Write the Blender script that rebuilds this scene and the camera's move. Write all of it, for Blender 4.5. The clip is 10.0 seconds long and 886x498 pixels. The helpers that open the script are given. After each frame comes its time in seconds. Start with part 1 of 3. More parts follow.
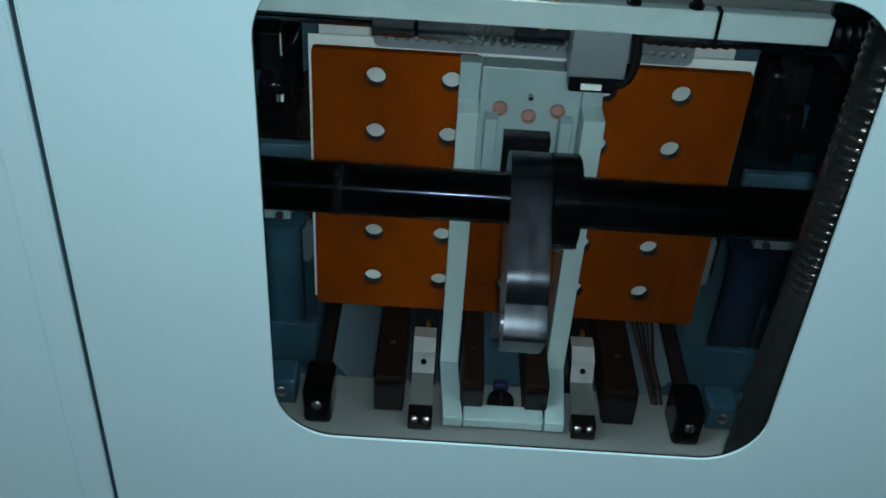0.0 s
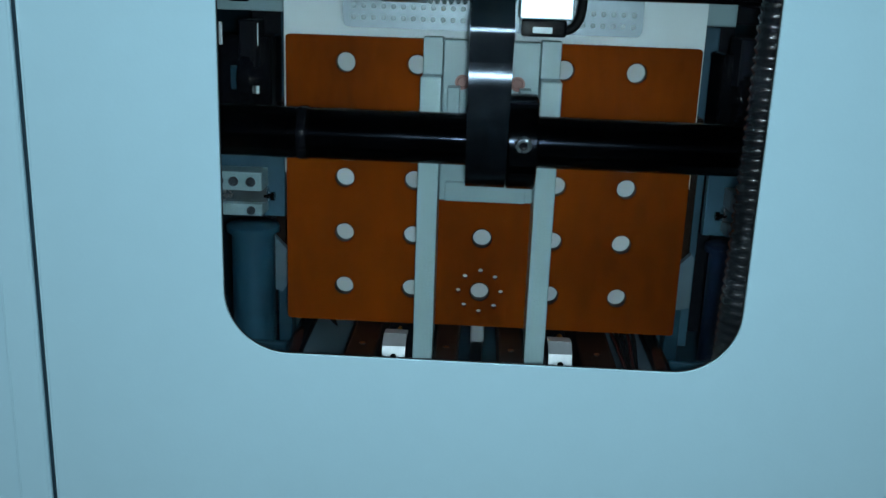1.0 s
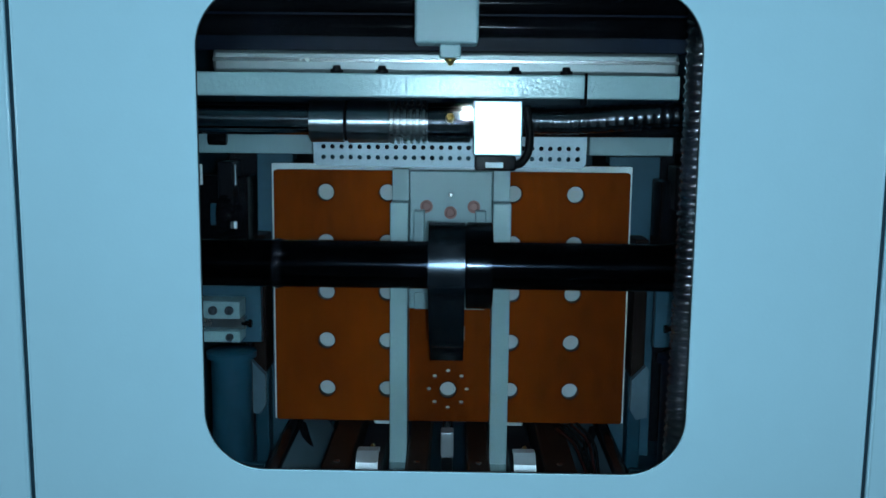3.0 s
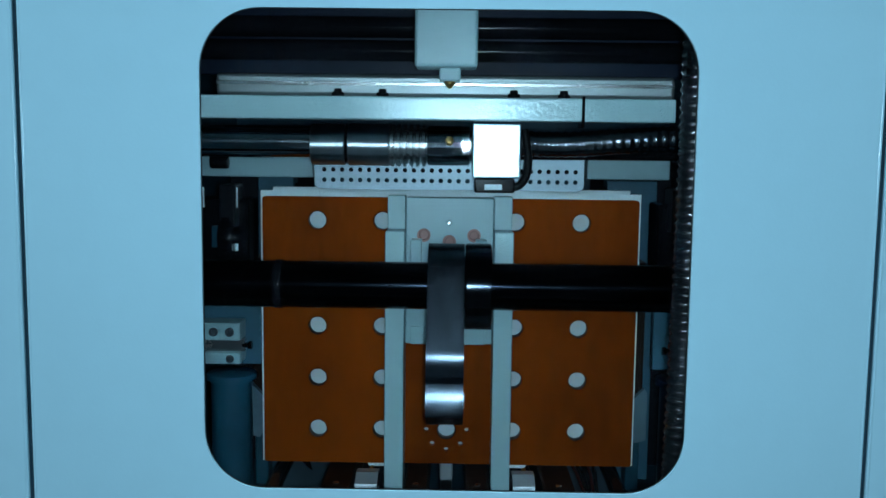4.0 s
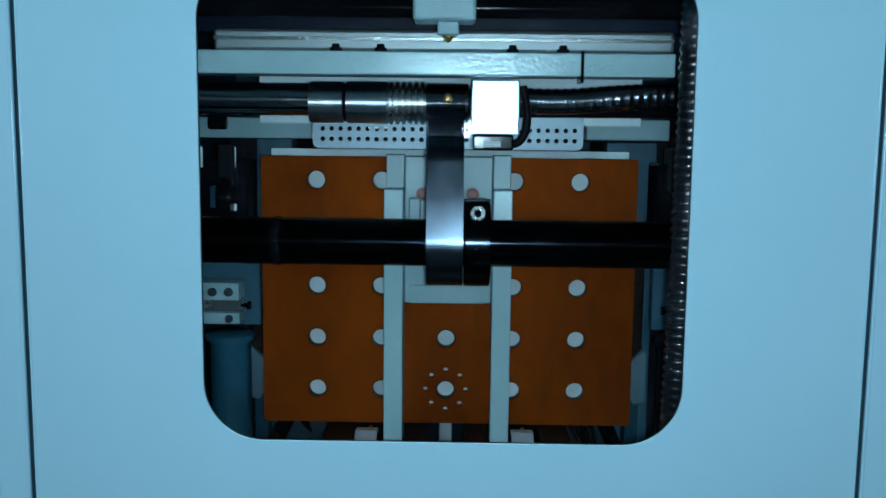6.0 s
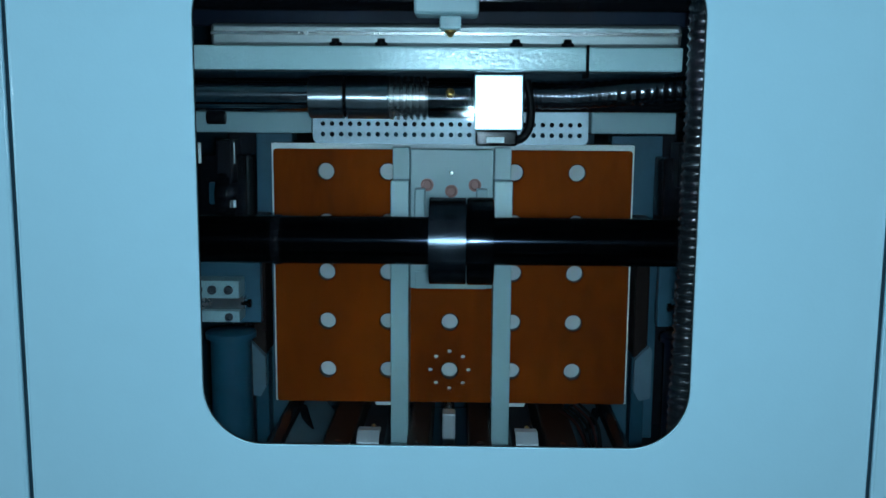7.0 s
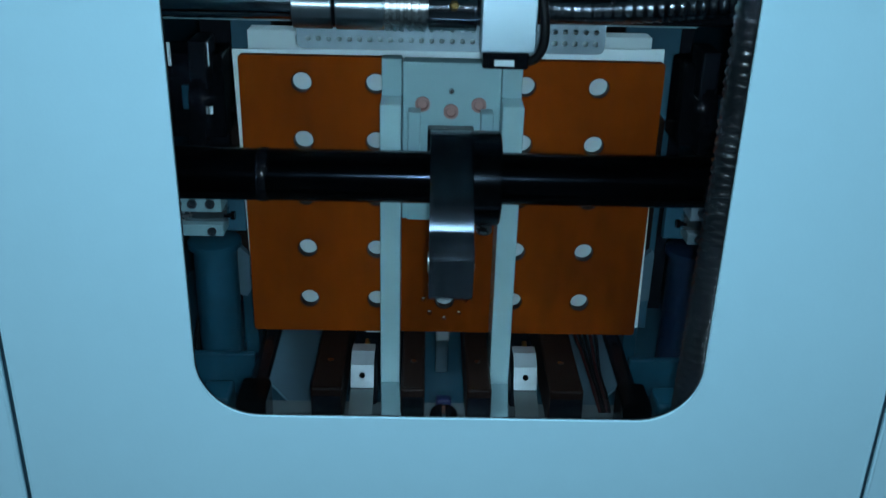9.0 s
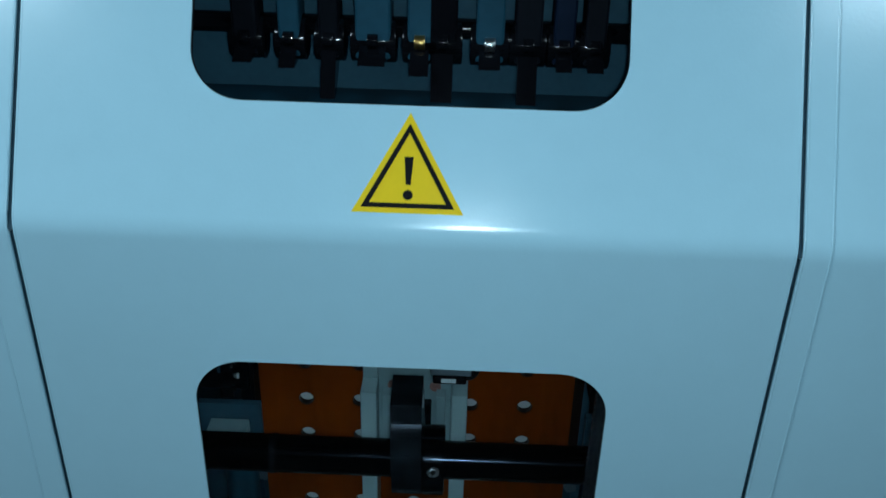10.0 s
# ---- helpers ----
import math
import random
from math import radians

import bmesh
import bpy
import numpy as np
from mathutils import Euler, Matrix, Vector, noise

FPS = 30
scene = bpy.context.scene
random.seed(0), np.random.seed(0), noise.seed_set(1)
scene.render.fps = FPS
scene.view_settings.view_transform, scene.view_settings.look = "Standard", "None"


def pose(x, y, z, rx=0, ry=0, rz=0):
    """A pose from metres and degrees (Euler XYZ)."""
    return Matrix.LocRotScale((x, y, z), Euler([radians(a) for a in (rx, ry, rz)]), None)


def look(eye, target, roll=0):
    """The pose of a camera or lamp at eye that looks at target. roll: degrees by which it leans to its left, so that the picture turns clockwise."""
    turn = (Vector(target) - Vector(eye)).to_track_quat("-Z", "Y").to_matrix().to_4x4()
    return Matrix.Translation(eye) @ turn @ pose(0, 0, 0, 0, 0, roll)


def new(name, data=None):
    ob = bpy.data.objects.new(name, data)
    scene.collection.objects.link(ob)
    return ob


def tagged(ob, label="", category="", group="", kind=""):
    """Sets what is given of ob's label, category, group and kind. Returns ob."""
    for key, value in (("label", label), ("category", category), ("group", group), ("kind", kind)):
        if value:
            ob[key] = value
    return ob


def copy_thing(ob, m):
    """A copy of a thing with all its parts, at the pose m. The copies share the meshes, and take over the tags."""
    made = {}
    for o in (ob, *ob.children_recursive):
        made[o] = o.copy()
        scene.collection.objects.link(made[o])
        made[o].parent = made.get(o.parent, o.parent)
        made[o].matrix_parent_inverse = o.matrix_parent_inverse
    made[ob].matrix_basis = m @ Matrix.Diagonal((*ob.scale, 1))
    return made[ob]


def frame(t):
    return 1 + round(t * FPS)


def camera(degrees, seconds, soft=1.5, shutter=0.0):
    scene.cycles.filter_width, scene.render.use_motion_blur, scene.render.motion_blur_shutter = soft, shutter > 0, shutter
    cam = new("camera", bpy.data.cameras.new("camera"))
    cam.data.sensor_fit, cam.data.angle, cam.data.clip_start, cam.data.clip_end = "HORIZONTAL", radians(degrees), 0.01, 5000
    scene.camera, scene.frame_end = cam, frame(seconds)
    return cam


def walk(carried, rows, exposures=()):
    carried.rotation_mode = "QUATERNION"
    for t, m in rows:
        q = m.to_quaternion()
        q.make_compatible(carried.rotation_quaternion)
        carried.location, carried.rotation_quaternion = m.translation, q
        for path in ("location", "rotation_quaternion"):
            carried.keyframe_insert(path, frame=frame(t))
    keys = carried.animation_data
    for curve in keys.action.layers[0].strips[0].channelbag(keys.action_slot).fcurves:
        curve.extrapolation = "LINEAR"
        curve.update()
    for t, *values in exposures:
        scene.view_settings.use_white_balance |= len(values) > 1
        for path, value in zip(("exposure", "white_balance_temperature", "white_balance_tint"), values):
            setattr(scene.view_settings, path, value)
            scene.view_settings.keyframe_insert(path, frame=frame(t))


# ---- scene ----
cam = camera(50.0, 10.0, soft=1.5, shutter=0.2)
LOOK = [(0, 0.55, 7150, 10), (0.5, 0.78, 7100, 10), (1.0, 0.65, 6350, 8), (1.5, 0.62, 5950, 6), (2.5, 0.65, 5700, 4), (4.5, 0.65, 5500, 2), (8.0, 0.66, 5500, 2), (8.6, 0.57, 5500, 2), (9.0, 0.6, 5500, 2), (9.4, 0.53, 5550, 3), (10, 0.25, 5800, 4)]
PATH = [
    (0, (-0.089, -0.654, 1.46), (-0.078, 0.985, 0.315), 3.8),
    (0.2, (-0.063, -0.699, 1.311), (-0.079, 1.081, 0.398), 3.2),
    (0.5, (-0.032, -0.754, 1.142), (-0.093, 1.13, 0.472), 2.1),
    (1, (-0.008, -0.812, 1.11), (-0.075, 1.11, 0.561), 2.1),
    (1.5, (0.002, -0.874, 1.098), (-0.036, 1.078, 0.666), 1.2),
    (2, (0.01, -0.908, 1.101), (-0.03, 1.062, 0.761), 1.2),
    (2.5, (0.01, -0.906, 1.117), (-0.02, 1.067, 0.797), 1.0),
    (3, (0.01, -0.892, 1.124), (-0.019, 1.086, 0.833), 0.6),
    (4.5, (0.009, -0.908, 1.109), (-0.017, 1.08, 0.897), 0.7),
    (5, (0.016, -0.907, 1.114), (-0.018, 1.08, 0.886), 0.5),
    (5.5, (0.018, -0.907, 1.095), (-0.022, 1.077, 0.848), 0.9),
    (5.7, (0.016, -0.907, 1.08), (-0.019, 1.077, 0.828), 0.8),
    (6.8, (0.008, -0.891, 1.088), (-0.016, 1.089, 0.809), 0.5),
    (7, (0.012, -0.885, 1.095), (-0.022, 1.093, 0.804), 0.4),
    (7.5, (0.009, -0.872, 1.083), (-0.031, 1.107, 0.792), 0.4),
    (8, (-0.003, -0.853, 1.095), (-0.021, 1.122, 0.783), 0.5),
    (8.5, (-0.014, -0.823, 1.089), (0.01, 1.139, 0.701), 1.0),
    (9, (-0.025, -0.752, 1.284), (0.012, 1.072, 0.465), 1.5),
    (9.2, (-0.008, -0.735, 1.405), (-0.003, 1.027, 0.458), 1.2),
    (9.3, (-0.009, -0.732, 1.452), (0.002, 1.013, 0.476), 1.6),
    (9.4, (-0.003, -0.81, 1.539), (-0.003, 0.939, 0.568), 1.0),
    (9.5, (0.002, -0.829, 1.607), (0.007, 0.924, 0.645), 1.2),
    (9.6, (0.027, -0.855, 1.673), (0.011, 0.918, 0.747), 1.6),
    (9.7, (0.033, -0.866, 1.71), (0.019, 0.918, 0.807), 1.4),
    (9.8, (0.052, -0.88, 1.77), (0.022, 0.901, 0.862), 1.4),
    (10, (0.063, -0.861, 1.868), (0.025, 0.887, 0.897), 1.5),
]
walk(cam, [(t, look(eye, target, roll)) for t, eye, target, roll in PATH], LOOK)

# ---- the torch that is carried beside the lens ----
PERIOD = 1.3


def glide(t):
    """Pose of the lens at t, between the rows of PATH."""
    rows = PATH
    for a, b in zip(rows, rows[1:]):
        if t <= b[0]:
            k = (t - a[0]) / (b[0] - a[0])
            mix = [tuple((1 - k) * u + k * v for u, v in zip(a[i], b[i])) for i in (1, 2)]
            return look(mix[0], mix[1], (1 - k) * a[3] + k * b[3])
    return look(*rows[-1][1:])


# ---- world and large lights ----
world = bpy.data.worlds.new("world")
scene.world = world
world.use_nodes = True
world.node_tree.nodes["Background"].inputs[0].default_value = (0.55, 0.75, 0.9, 1)
world.node_tree.nodes["Background"].inputs[1].default_value = 0.004


def fill_lamp(x, y, power):
    data = bpy.data.lights.new("fill_light", "AREA")
    data.shape, data.size, data.size_y, data.energy, data.color = "RECTANGLE", 1.2, 0.3, power, (0.78, 0.94, 1.0)
    ob = new("fill_light", data)
    ob.matrix_world = pose(x, y, 2.93)


# unseen lamps added to even out the door, wide enough not to mirror in the arm
FILL_LAMPS = ((-1.75, -0.95, 36), (1.65, -0.95, 23))
for lamp in FILL_LAMPS:
    fill_lamp(*lamp)
TORCH_STRENGTH = 1900.0


# ---- materials ----
def material(name, color, rough=0.5, metal=0.0, vary=0.06, scale=14.0, bump=0.0, bump_scale=300.0, spec=0.5, coat=0.0, stretch=(1, 1, 1), dirt=0.0, turned=0.0):
    """Principled surface with two scales of colour variation, roughness wear and fine relief."""
    m = bpy.data.materials.new(name)
    m.use_nodes = True
    nt = m.node_tree
    n, l = nt.nodes, nt.links
    p = n["Principled BSDF"]
    co = n.new("ShaderNodeTexCoord")
    mp = n.new("ShaderNodeMapping")
    mp.inputs["Scale"].default_value = stretch
    l.new(co.outputs["Object"], mp.inputs[0])
    big, fine = n.new("ShaderNodeTexNoise"), n.new("ShaderNodeTexNoise")
    big.inputs["Scale"].default_value, big.inputs["Detail"].default_value = scale, 4
    fine.inputs["Scale"].default_value, fine.inputs["Detail"].default_value = scale * 12, 3
    l.new(mp.outputs[0], big.inputs[0]), l.new(mp.outputs[0], fine.inputs[0])
    add = n.new("ShaderNodeMath")
    add.operation = "MULTIPLY_ADD"
    add.inputs[1].default_value = 0.35
    l.new(fine.outputs[0], add.inputs[0]), l.new(big.outputs[0], add.inputs[2])
    ramp = n.new("ShaderNodeMapRange")
    ramp.inputs[1].default_value, ramp.inputs[2].default_value = 0.4, 0.95
    ramp.inputs[3].default_value, ramp.inputs[4].default_value = 1 - vary - dirt, 1 + vary
    l.new(add.outputs[0], ramp.inputs[0])
    mul = n.new("ShaderNodeMix")
    mul.data_type, mul.blend_type = "RGBA", "MULTIPLY"
    mul.inputs[0].default_value = 1
    mul.inputs[6].default_value = (*color, 1)
    l.new(ramp.outputs[0], mul.inputs[7])
    l.new(mul.outputs[2], p.inputs["Base Color"])
    rr = n.new("ShaderNodeMapRange")
    rr.inputs[1].default_value, rr.inputs[2].default_value = 0.4, 0.95
    rr.inputs[3].default_value, rr.inputs[4].default_value = rough * 0.85, min(1, rough * 1.15)
    l.new(add.outputs[0], rr.inputs[0])
    l.new(rr.outputs[0], p.inputs["Roughness"])
    p.inputs["Metallic"].default_value = metal
    p.inputs["Specular IOR Level"].default_value = spec
    p.inputs["Coat Weight"].default_value = coat
    p.inputs["Coat Roughness"].default_value = 0.08
    if turned:
        # fine turning marks round the x axis draw highlights out along it
        tg = n.new("ShaderNodeTangent")
        tg.direction_type, tg.axis = "RADIAL", "X"
        p.inputs["Anisotropic"].default_value, p.inputs["Anisotropic Rotation"].default_value = turned, 0.25
        l.new(tg.outputs[0], p.inputs["Tangent"])
    if bump:
        bn, bp = n.new("ShaderNodeTexNoise"), n.new("ShaderNodeBump")
        bn.inputs["Scale"].default_value, bn.inputs["Detail"].default_value = bump_scale, 2
        bp.inputs["Strength"].default_value, bp.inputs["Distance"].default_value = bump, 0.002
        l.new(mp.outputs[0], bn.inputs[0]), l.new(bn.outputs[0], bp.inputs["Height"])
        l.new(bp.outputs[0], p.inputs["Normal"])
    return m


DOOR = material("door_paint", (0.40, 0.63, 0.74), 0.19, vary=0.03, scale=3, bump=0.05, bump_scale=260)
POST = material("grey_paint", (0.24, 0.365, 0.395), 0.4, vary=0.08, scale=12, bump=0.12, bump_scale=220)
HAMMER = material("hammered_paint", (0.38, 0.54, 0.57), 0.17, metal=0.1, vary=0.05, scale=10, bump=0.24, bump_scale=240, spec=1.0)
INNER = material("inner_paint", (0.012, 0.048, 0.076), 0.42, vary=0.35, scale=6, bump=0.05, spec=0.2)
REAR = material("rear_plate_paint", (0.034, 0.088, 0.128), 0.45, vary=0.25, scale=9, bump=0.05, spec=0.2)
GUIDE = material("pale_sheet_steel", (0.09, 0.145, 0.185), 0.45, vary=0.2, scale=9, bump=0.05, spec=0.3)
# also the shaded copy of the right column's blue-grey paint
NAVY_AND_SHADE = material("navy_paint_and_shade", (0.004, 0.0095, 0.024), 0.45, vary=0.3, scale=6, bump=0.05, spec=0.12)
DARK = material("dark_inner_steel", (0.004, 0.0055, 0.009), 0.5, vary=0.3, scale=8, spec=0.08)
ORANGE = material("orange_bakelite", (0.142, 0.0255, 0.0005), 0.6, vary=0.5, scale=7, bump=0.03, bump_scale=500, stretch=(1, 1, 0.3), spec=0.03)
PAPER = material("white_card", (0.68, 0.79, 0.82), 0.75, vary=0.03, scale=20, bump=0.04, bump_scale=800)
BLACK = material("black_oxide_steel", (0.003, 0.0035, 0.005), 0.11, vary=0.3, scale=20, spec=0.25)
SHAFT = material("black_ground_shaft", (0.008, 0.01, 0.014), 0.15, metal=1.0, vary=0.4, scale=25, bump=0.006, bump_scale=160, turned=0.6)
ARM = material("oiled_black_arm", (0.065, 0.08, 0.1), 0.24, metal=1.0, vary=0.4, scale=25, bump=0.01, bump_scale=90, stretch=(3, 1, 1))
CHROME = material("dark_chromed_rod", (0.45, 0.52, 0.58), 0.11, metal=1.0, vary=0.15, scale=25, turned=0.9)
GLOSSBLACK = material("polished_black_steel", (0.018, 0.022, 0.028), 0.13, metal=1.0, vary=0.3, scale=25)
TURNED_BLACK = material("turned_black_steel", (0.22, 0.25, 0.28), 0.1, metal=1.0, vary=0.2, scale=25, bump=0.25, bump_scale=900, stretch=(1, 0.01, 0.01))
SEAL = material("blue_black_seal_rubber", (0.028, 0.058, 0.08), 0.6, vary=0.2, scale=30, spec=0.1)
RUBBER = material("black_rubber", (0.005, 0.006, 0.007), 0.45, vary=0.2, scale=30, spec=0.08)
HOSE = material("black_hose_plastic", (0.004, 0.005, 0.006), 0.16, vary=0.2, scale=30, spec=0.55)
WETHOSE = material("steel_core_hose", (0.22, 0.25, 0.28), 0.2, metal=1.0, vary=0.2, scale=30)
STEEL = material("turned_steel", (0.5, 0.57, 0.62), 0.35, metal=1.0, vary=0.15, scale=40, bump=0.04, bump_scale=900, stretch=(1, 0.01, 0.01), turned=0.9)
BRIGHT = material("bright_steel", (0.5, 0.53, 0.54), 0.26, metal=1.0, vary=0.1, scale=20)
RAIL = material("ground_rail_steel", (0.25, 0.29, 0.30), 0.42, metal=0.9, vary=0.1, scale=9, stretch=(0.3, 6, 6))
PERF = material("galvanised_sheet", (0.23, 0.29, 0.33), 0.44, metal=0.65, vary=0.2, scale=18)
BOXMAT = material("satin_aluminium", (0.54, 0.69, 0.78), 0.36, metal=0.95, vary=0.03, scale=10)
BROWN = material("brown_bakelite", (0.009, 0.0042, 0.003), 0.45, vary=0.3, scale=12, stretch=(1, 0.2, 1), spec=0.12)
BRASS = material("brass", (0.55, 0.36, 0.12), 0.3, metal=1.0, vary=0.1, scale=30)
COPPER = material("red_rubber_cup", (0.28, 0.15, 0.13), 0.55, vary=0.1, scale=30)
YELLOW = material("yellow_print", (0.78, 0.55, 0.002), 0.5, vary=0.05, scale=18, spec=0.15)
INK = material("black_print", (0.008, 0.008, 0.008), 0.5, vary=0.1, scale=30, spec=0.05)
BOARD = material("grey_white_board", (0.46, 0.53, 0.56), 0.8, vary=0.06, scale=20)
DECK = material("deck_paint", (0.13, 0.155, 0.165), 0.4, vary=0.12, scale=9, bump=0.05)
SCREW = material("dark_steel_screw", (0.1, 0.125, 0.15), 0.35, metal=0.9, vary=0.15, scale=40)
SATIN = material("satin_bright_metal", (0.46, 0.51, 0.54), 0.42, metal=0.6, vary=0.15, scale=25)
BLUE = material("blue_plastic", (0.006, 0.01, 0.055), 0.4, vary=0.1, scale=30)
REDWIRE = material("red_wire", (0.02, 0.003, 0.003), 0.4, vary=0.1, scale=30)
GREENWIRE = material("yellow_green_wire", (0.16, 0.17, 0.01), 0.4, vary=0.1, scale=30)
# the unseen room is kept dark so that pane and shaft mirror little
FLOORMAT = material("epoxy_floor", (0.04, 0.047, 0.05), 0.45, vary=0.15, scale=2)
WALLMAT = material("room_paint", (0.045, 0.05, 0.055), 0.8, vary=0.05, scale=2)


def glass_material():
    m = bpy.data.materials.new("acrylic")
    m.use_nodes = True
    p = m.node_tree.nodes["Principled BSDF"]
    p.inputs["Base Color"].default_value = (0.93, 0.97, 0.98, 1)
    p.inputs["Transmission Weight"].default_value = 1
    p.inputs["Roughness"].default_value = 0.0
    # below the index of real acrylic, to weaken the pane's reflections
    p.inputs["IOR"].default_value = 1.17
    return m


def glow_material():
    m = bpy.data.materials.new("torch_led")
    m.use_nodes = True
    nt = m.node_tree
    e = nt.nodes.new("ShaderNodeEmission")
    e.inputs[0].default_value = (0.77, 0.94, 1.0, 1)
    e.inputs[1].default_value = TORCH_STRENGTH
    nt.links.new(e.outputs[0], nt.nodes["Material Output"].inputs[0])
    return m


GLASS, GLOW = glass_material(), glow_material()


# ---- builders ----
def part(name, bm, mat, parent=None, label="", smooth=None):
    """Links a bmesh as one mesh object under a thing or a part."""
    bmesh.ops.recalc_face_normals(bm, faces=bm.faces[:])
    me = bpy.data.meshes.new(name)
    if smooth:
        for f in bm.faces:
            f.smooth = True
        for e in bm.edges:
            if len(e.link_faces) == 2 and e.calc_face_angle(0) > radians(smooth):
                e.smooth = False
    bm.to_mesh(me)
    bm.free()
    me.materials.append(mat)
    ob = new(name, me)
    if parent:
        ob.parent = parent
    if label:
        tagged(ob, label)
    return ob


def thing(name, label, category, group="", kind="", at=None):
    ob = new(name)
    if at is not None:
        ob.matrix_basis = at
    ob.empty_display_size = 0.02
    return tagged(ob, label, category, group, kind)


def box(x0, x1, y0, y1, z0, z1, bevel=0.0015, bm=None, seg=2):
    bm2 = bmesh.new()
    bmesh.ops.create_cube(bm2, size=1, matrix=Matrix.LocRotScale(((x0 + x1) / 2, (y0 + y1) / 2, (z0 + z1) / 2), None, (abs(x1 - x0), abs(y1 - y0), abs(z1 - z0))))
    if bevel:
        bmesh.ops.bevel(bm2, geom=bm2.edges[:], offset=bevel, segments=seg, affect="EDGES", profile=0.5)
    return join(bm, bm2)


def join(bm, bm2):
    if bm is None:
        return bm2
    me = bpy.data.meshes.new("tmp")
    bm2.to_mesh(me)
    bm2.free()
    bm.from_mesh(me)
    bpy.data.meshes.remove(me)
    return bm


def rod(p0, p1, r, seg=24, bevel=0.0, bm=None, r2=None):
    """Round bar from p0 to p1, ends eased."""
    p0, p1 = Vector(p0), Vector(p1)
    ax = p1 - p0
    m = Matrix.Translation((p0 + p1) / 2) @ ax.to_track_quat("Z", "Y").to_matrix().to_4x4()
    bm2 = bmesh.new()
    bmesh.ops.create_cone(bm2, cap_ends=True, segments=seg, radius1=r, radius2=r if r2 is None else r2, depth=ax.length, matrix=m)
    if bevel:
        rim = [e for e in bm2.edges if any(len(f.verts) > 4 for f in e.link_faces)]
        bmesh.ops.bevel(bm2, geom=rim, offset=bevel, segments=2, affect="EDGES", profile=0.5)
    return join(bm, bm2)


def lathe(profile, origin, axis, seg=32, bm=None):
    """Turned body: profile of (distance along axis, radius)."""
    q = Vector(axis).to_track_quat("Z", "Y").to_matrix()
    bm2 = bmesh.new()
    rings = []
    for d, r in profile:
        rings.append([bm2.verts.new(Vector(origin) + q @ Vector((r * math.cos(a), r * math.sin(a), d))) for a in (2 * math.pi * i / seg for i in range(seg))])
    for a, b in zip(rings, rings[1:]):
        for i in range(seg):
            bm2.faces.new((a[i], a[(i + 1) % seg], b[(i + 1) % seg], b[i]))
    bm2.faces.new(rings[0]), bm2.faces.new(rings[-1])
    return join(bm, bm2)


def hose(points, r, ribs=0.0, pitch=0.006, seg=14):
    """Hose along a smooth path through points; ribs: height of its corrugation."""
    pts = [Vector(p) for p in points]
    fine = []
    for i in range(len(pts) - 1):
        a, b, c, d = pts[max(i - 1, 0)], pts[i], pts[i + 1], pts[min(i + 2, len(pts) - 1)]
        steps = max(4, int((c - b).length / (pitch / 4)))
        for k in range(steps):
            u = k / steps
            fine.append(0.5 * ((2 * b) + (c - a) * u + (2 * a - 5 * b + 4 * c - d) * u * u + (3 * b - a - 3 * c + d) * u ** 3))
    fine.append(pts[-1])
    bm, rings, run = bmesh.new(), [], 0.0
    for i, p in enumerate(fine):
        tan = (fine[min(i + 1, len(fine) - 1)] - fine[max(i - 1, 0)]).normalized()
        up = Vector((0, 1, 0)) if abs(tan.y) < 0.9 else Vector((0, 0, 1))
        u = tan.cross(up).normalized()
        v = tan.cross(u)
        if i:
            run += (p - fine[i - 1]).length
        rr = r + ribs * math.sin(2 * math.pi * run / pitch)
        rings.append([bm.verts.new(p + rr * (math.cos(w) * u + math.sin(w) * v)) for w in (2 * math.pi * k / seg for k in range(seg))])
    for a, b in zip(rings, rings[1:]):
        for i in range(seg):
            bm.faces.new((a[i], a[(i + 1) % seg], b[(i + 1) % seg], b[i]))
    bm.faces.new(rings[0]), bm.faces.new(rings[-1])
    return bm


def circle(x, z, r, seg=20):
    return [(x + r * math.cos(2 * math.pi * i / seg), z + r * math.sin(2 * math.pi * i / seg)) for i in range(seg)]


def rounded(x0, x1, z0, z1, r, seg=10):
    out = []
    for cx, cz, a0 in ((x1 - r, z1 - r, 0), (x0 + r, z1 - r, 90), (x0 + r, z0 + r, 180), (x1 - r, z0 + r, 270)):
        out += [(cx + r * math.cos(radians(a0 + 90 * k / seg)), cz + r * math.sin(radians(a0 + 90 * k / seg))) for k in range(seg + 1)]
    return out


def sheet(outer, holes, y0, y1):
    """Plate in the xz plane from y0 (front) to y1, with holes cut right through."""
    bm = bmesh.new()
    loops = [outer] + list(holes)
    made = []
    for y in (y0, y1):
        rings, edges = [], []
        for lp in loops:
            vs = [bm.verts.new((x, y, z)) for x, z in lp]
            rings.append(vs)
            edges += [bm.edges.new((vs[i], vs[(i + 1) % len(vs)])) for i in range(len(vs))]
        bmesh.ops.triangle_fill(bm, use_beauty=True, use_dissolve=False, edges=edges)
        made.append(rings)
    for a, b in zip(*made):
        for i in range(len(a)):
            j = (i + 1) % len(a)
            bm.faces.new((a[i], a[j], b[j], b[i]))
    return bm


def screw(x, y, z, r, parent, mat=None, name="screw"):
    """Socket-head screw whose head faces the front."""
    bm = lathe([(0, r * 0.9), (r * 0.15, r), (r * 0.8, r), (r * 0.95, r * 0.88), (r * 0.95, r * 0.55), (r * 0.5, r * 0.5)], (x, y + r, z), (0, -1, 0), seg=14)
    return part(name, bm, mat or SCREW, parent, smooth=40)


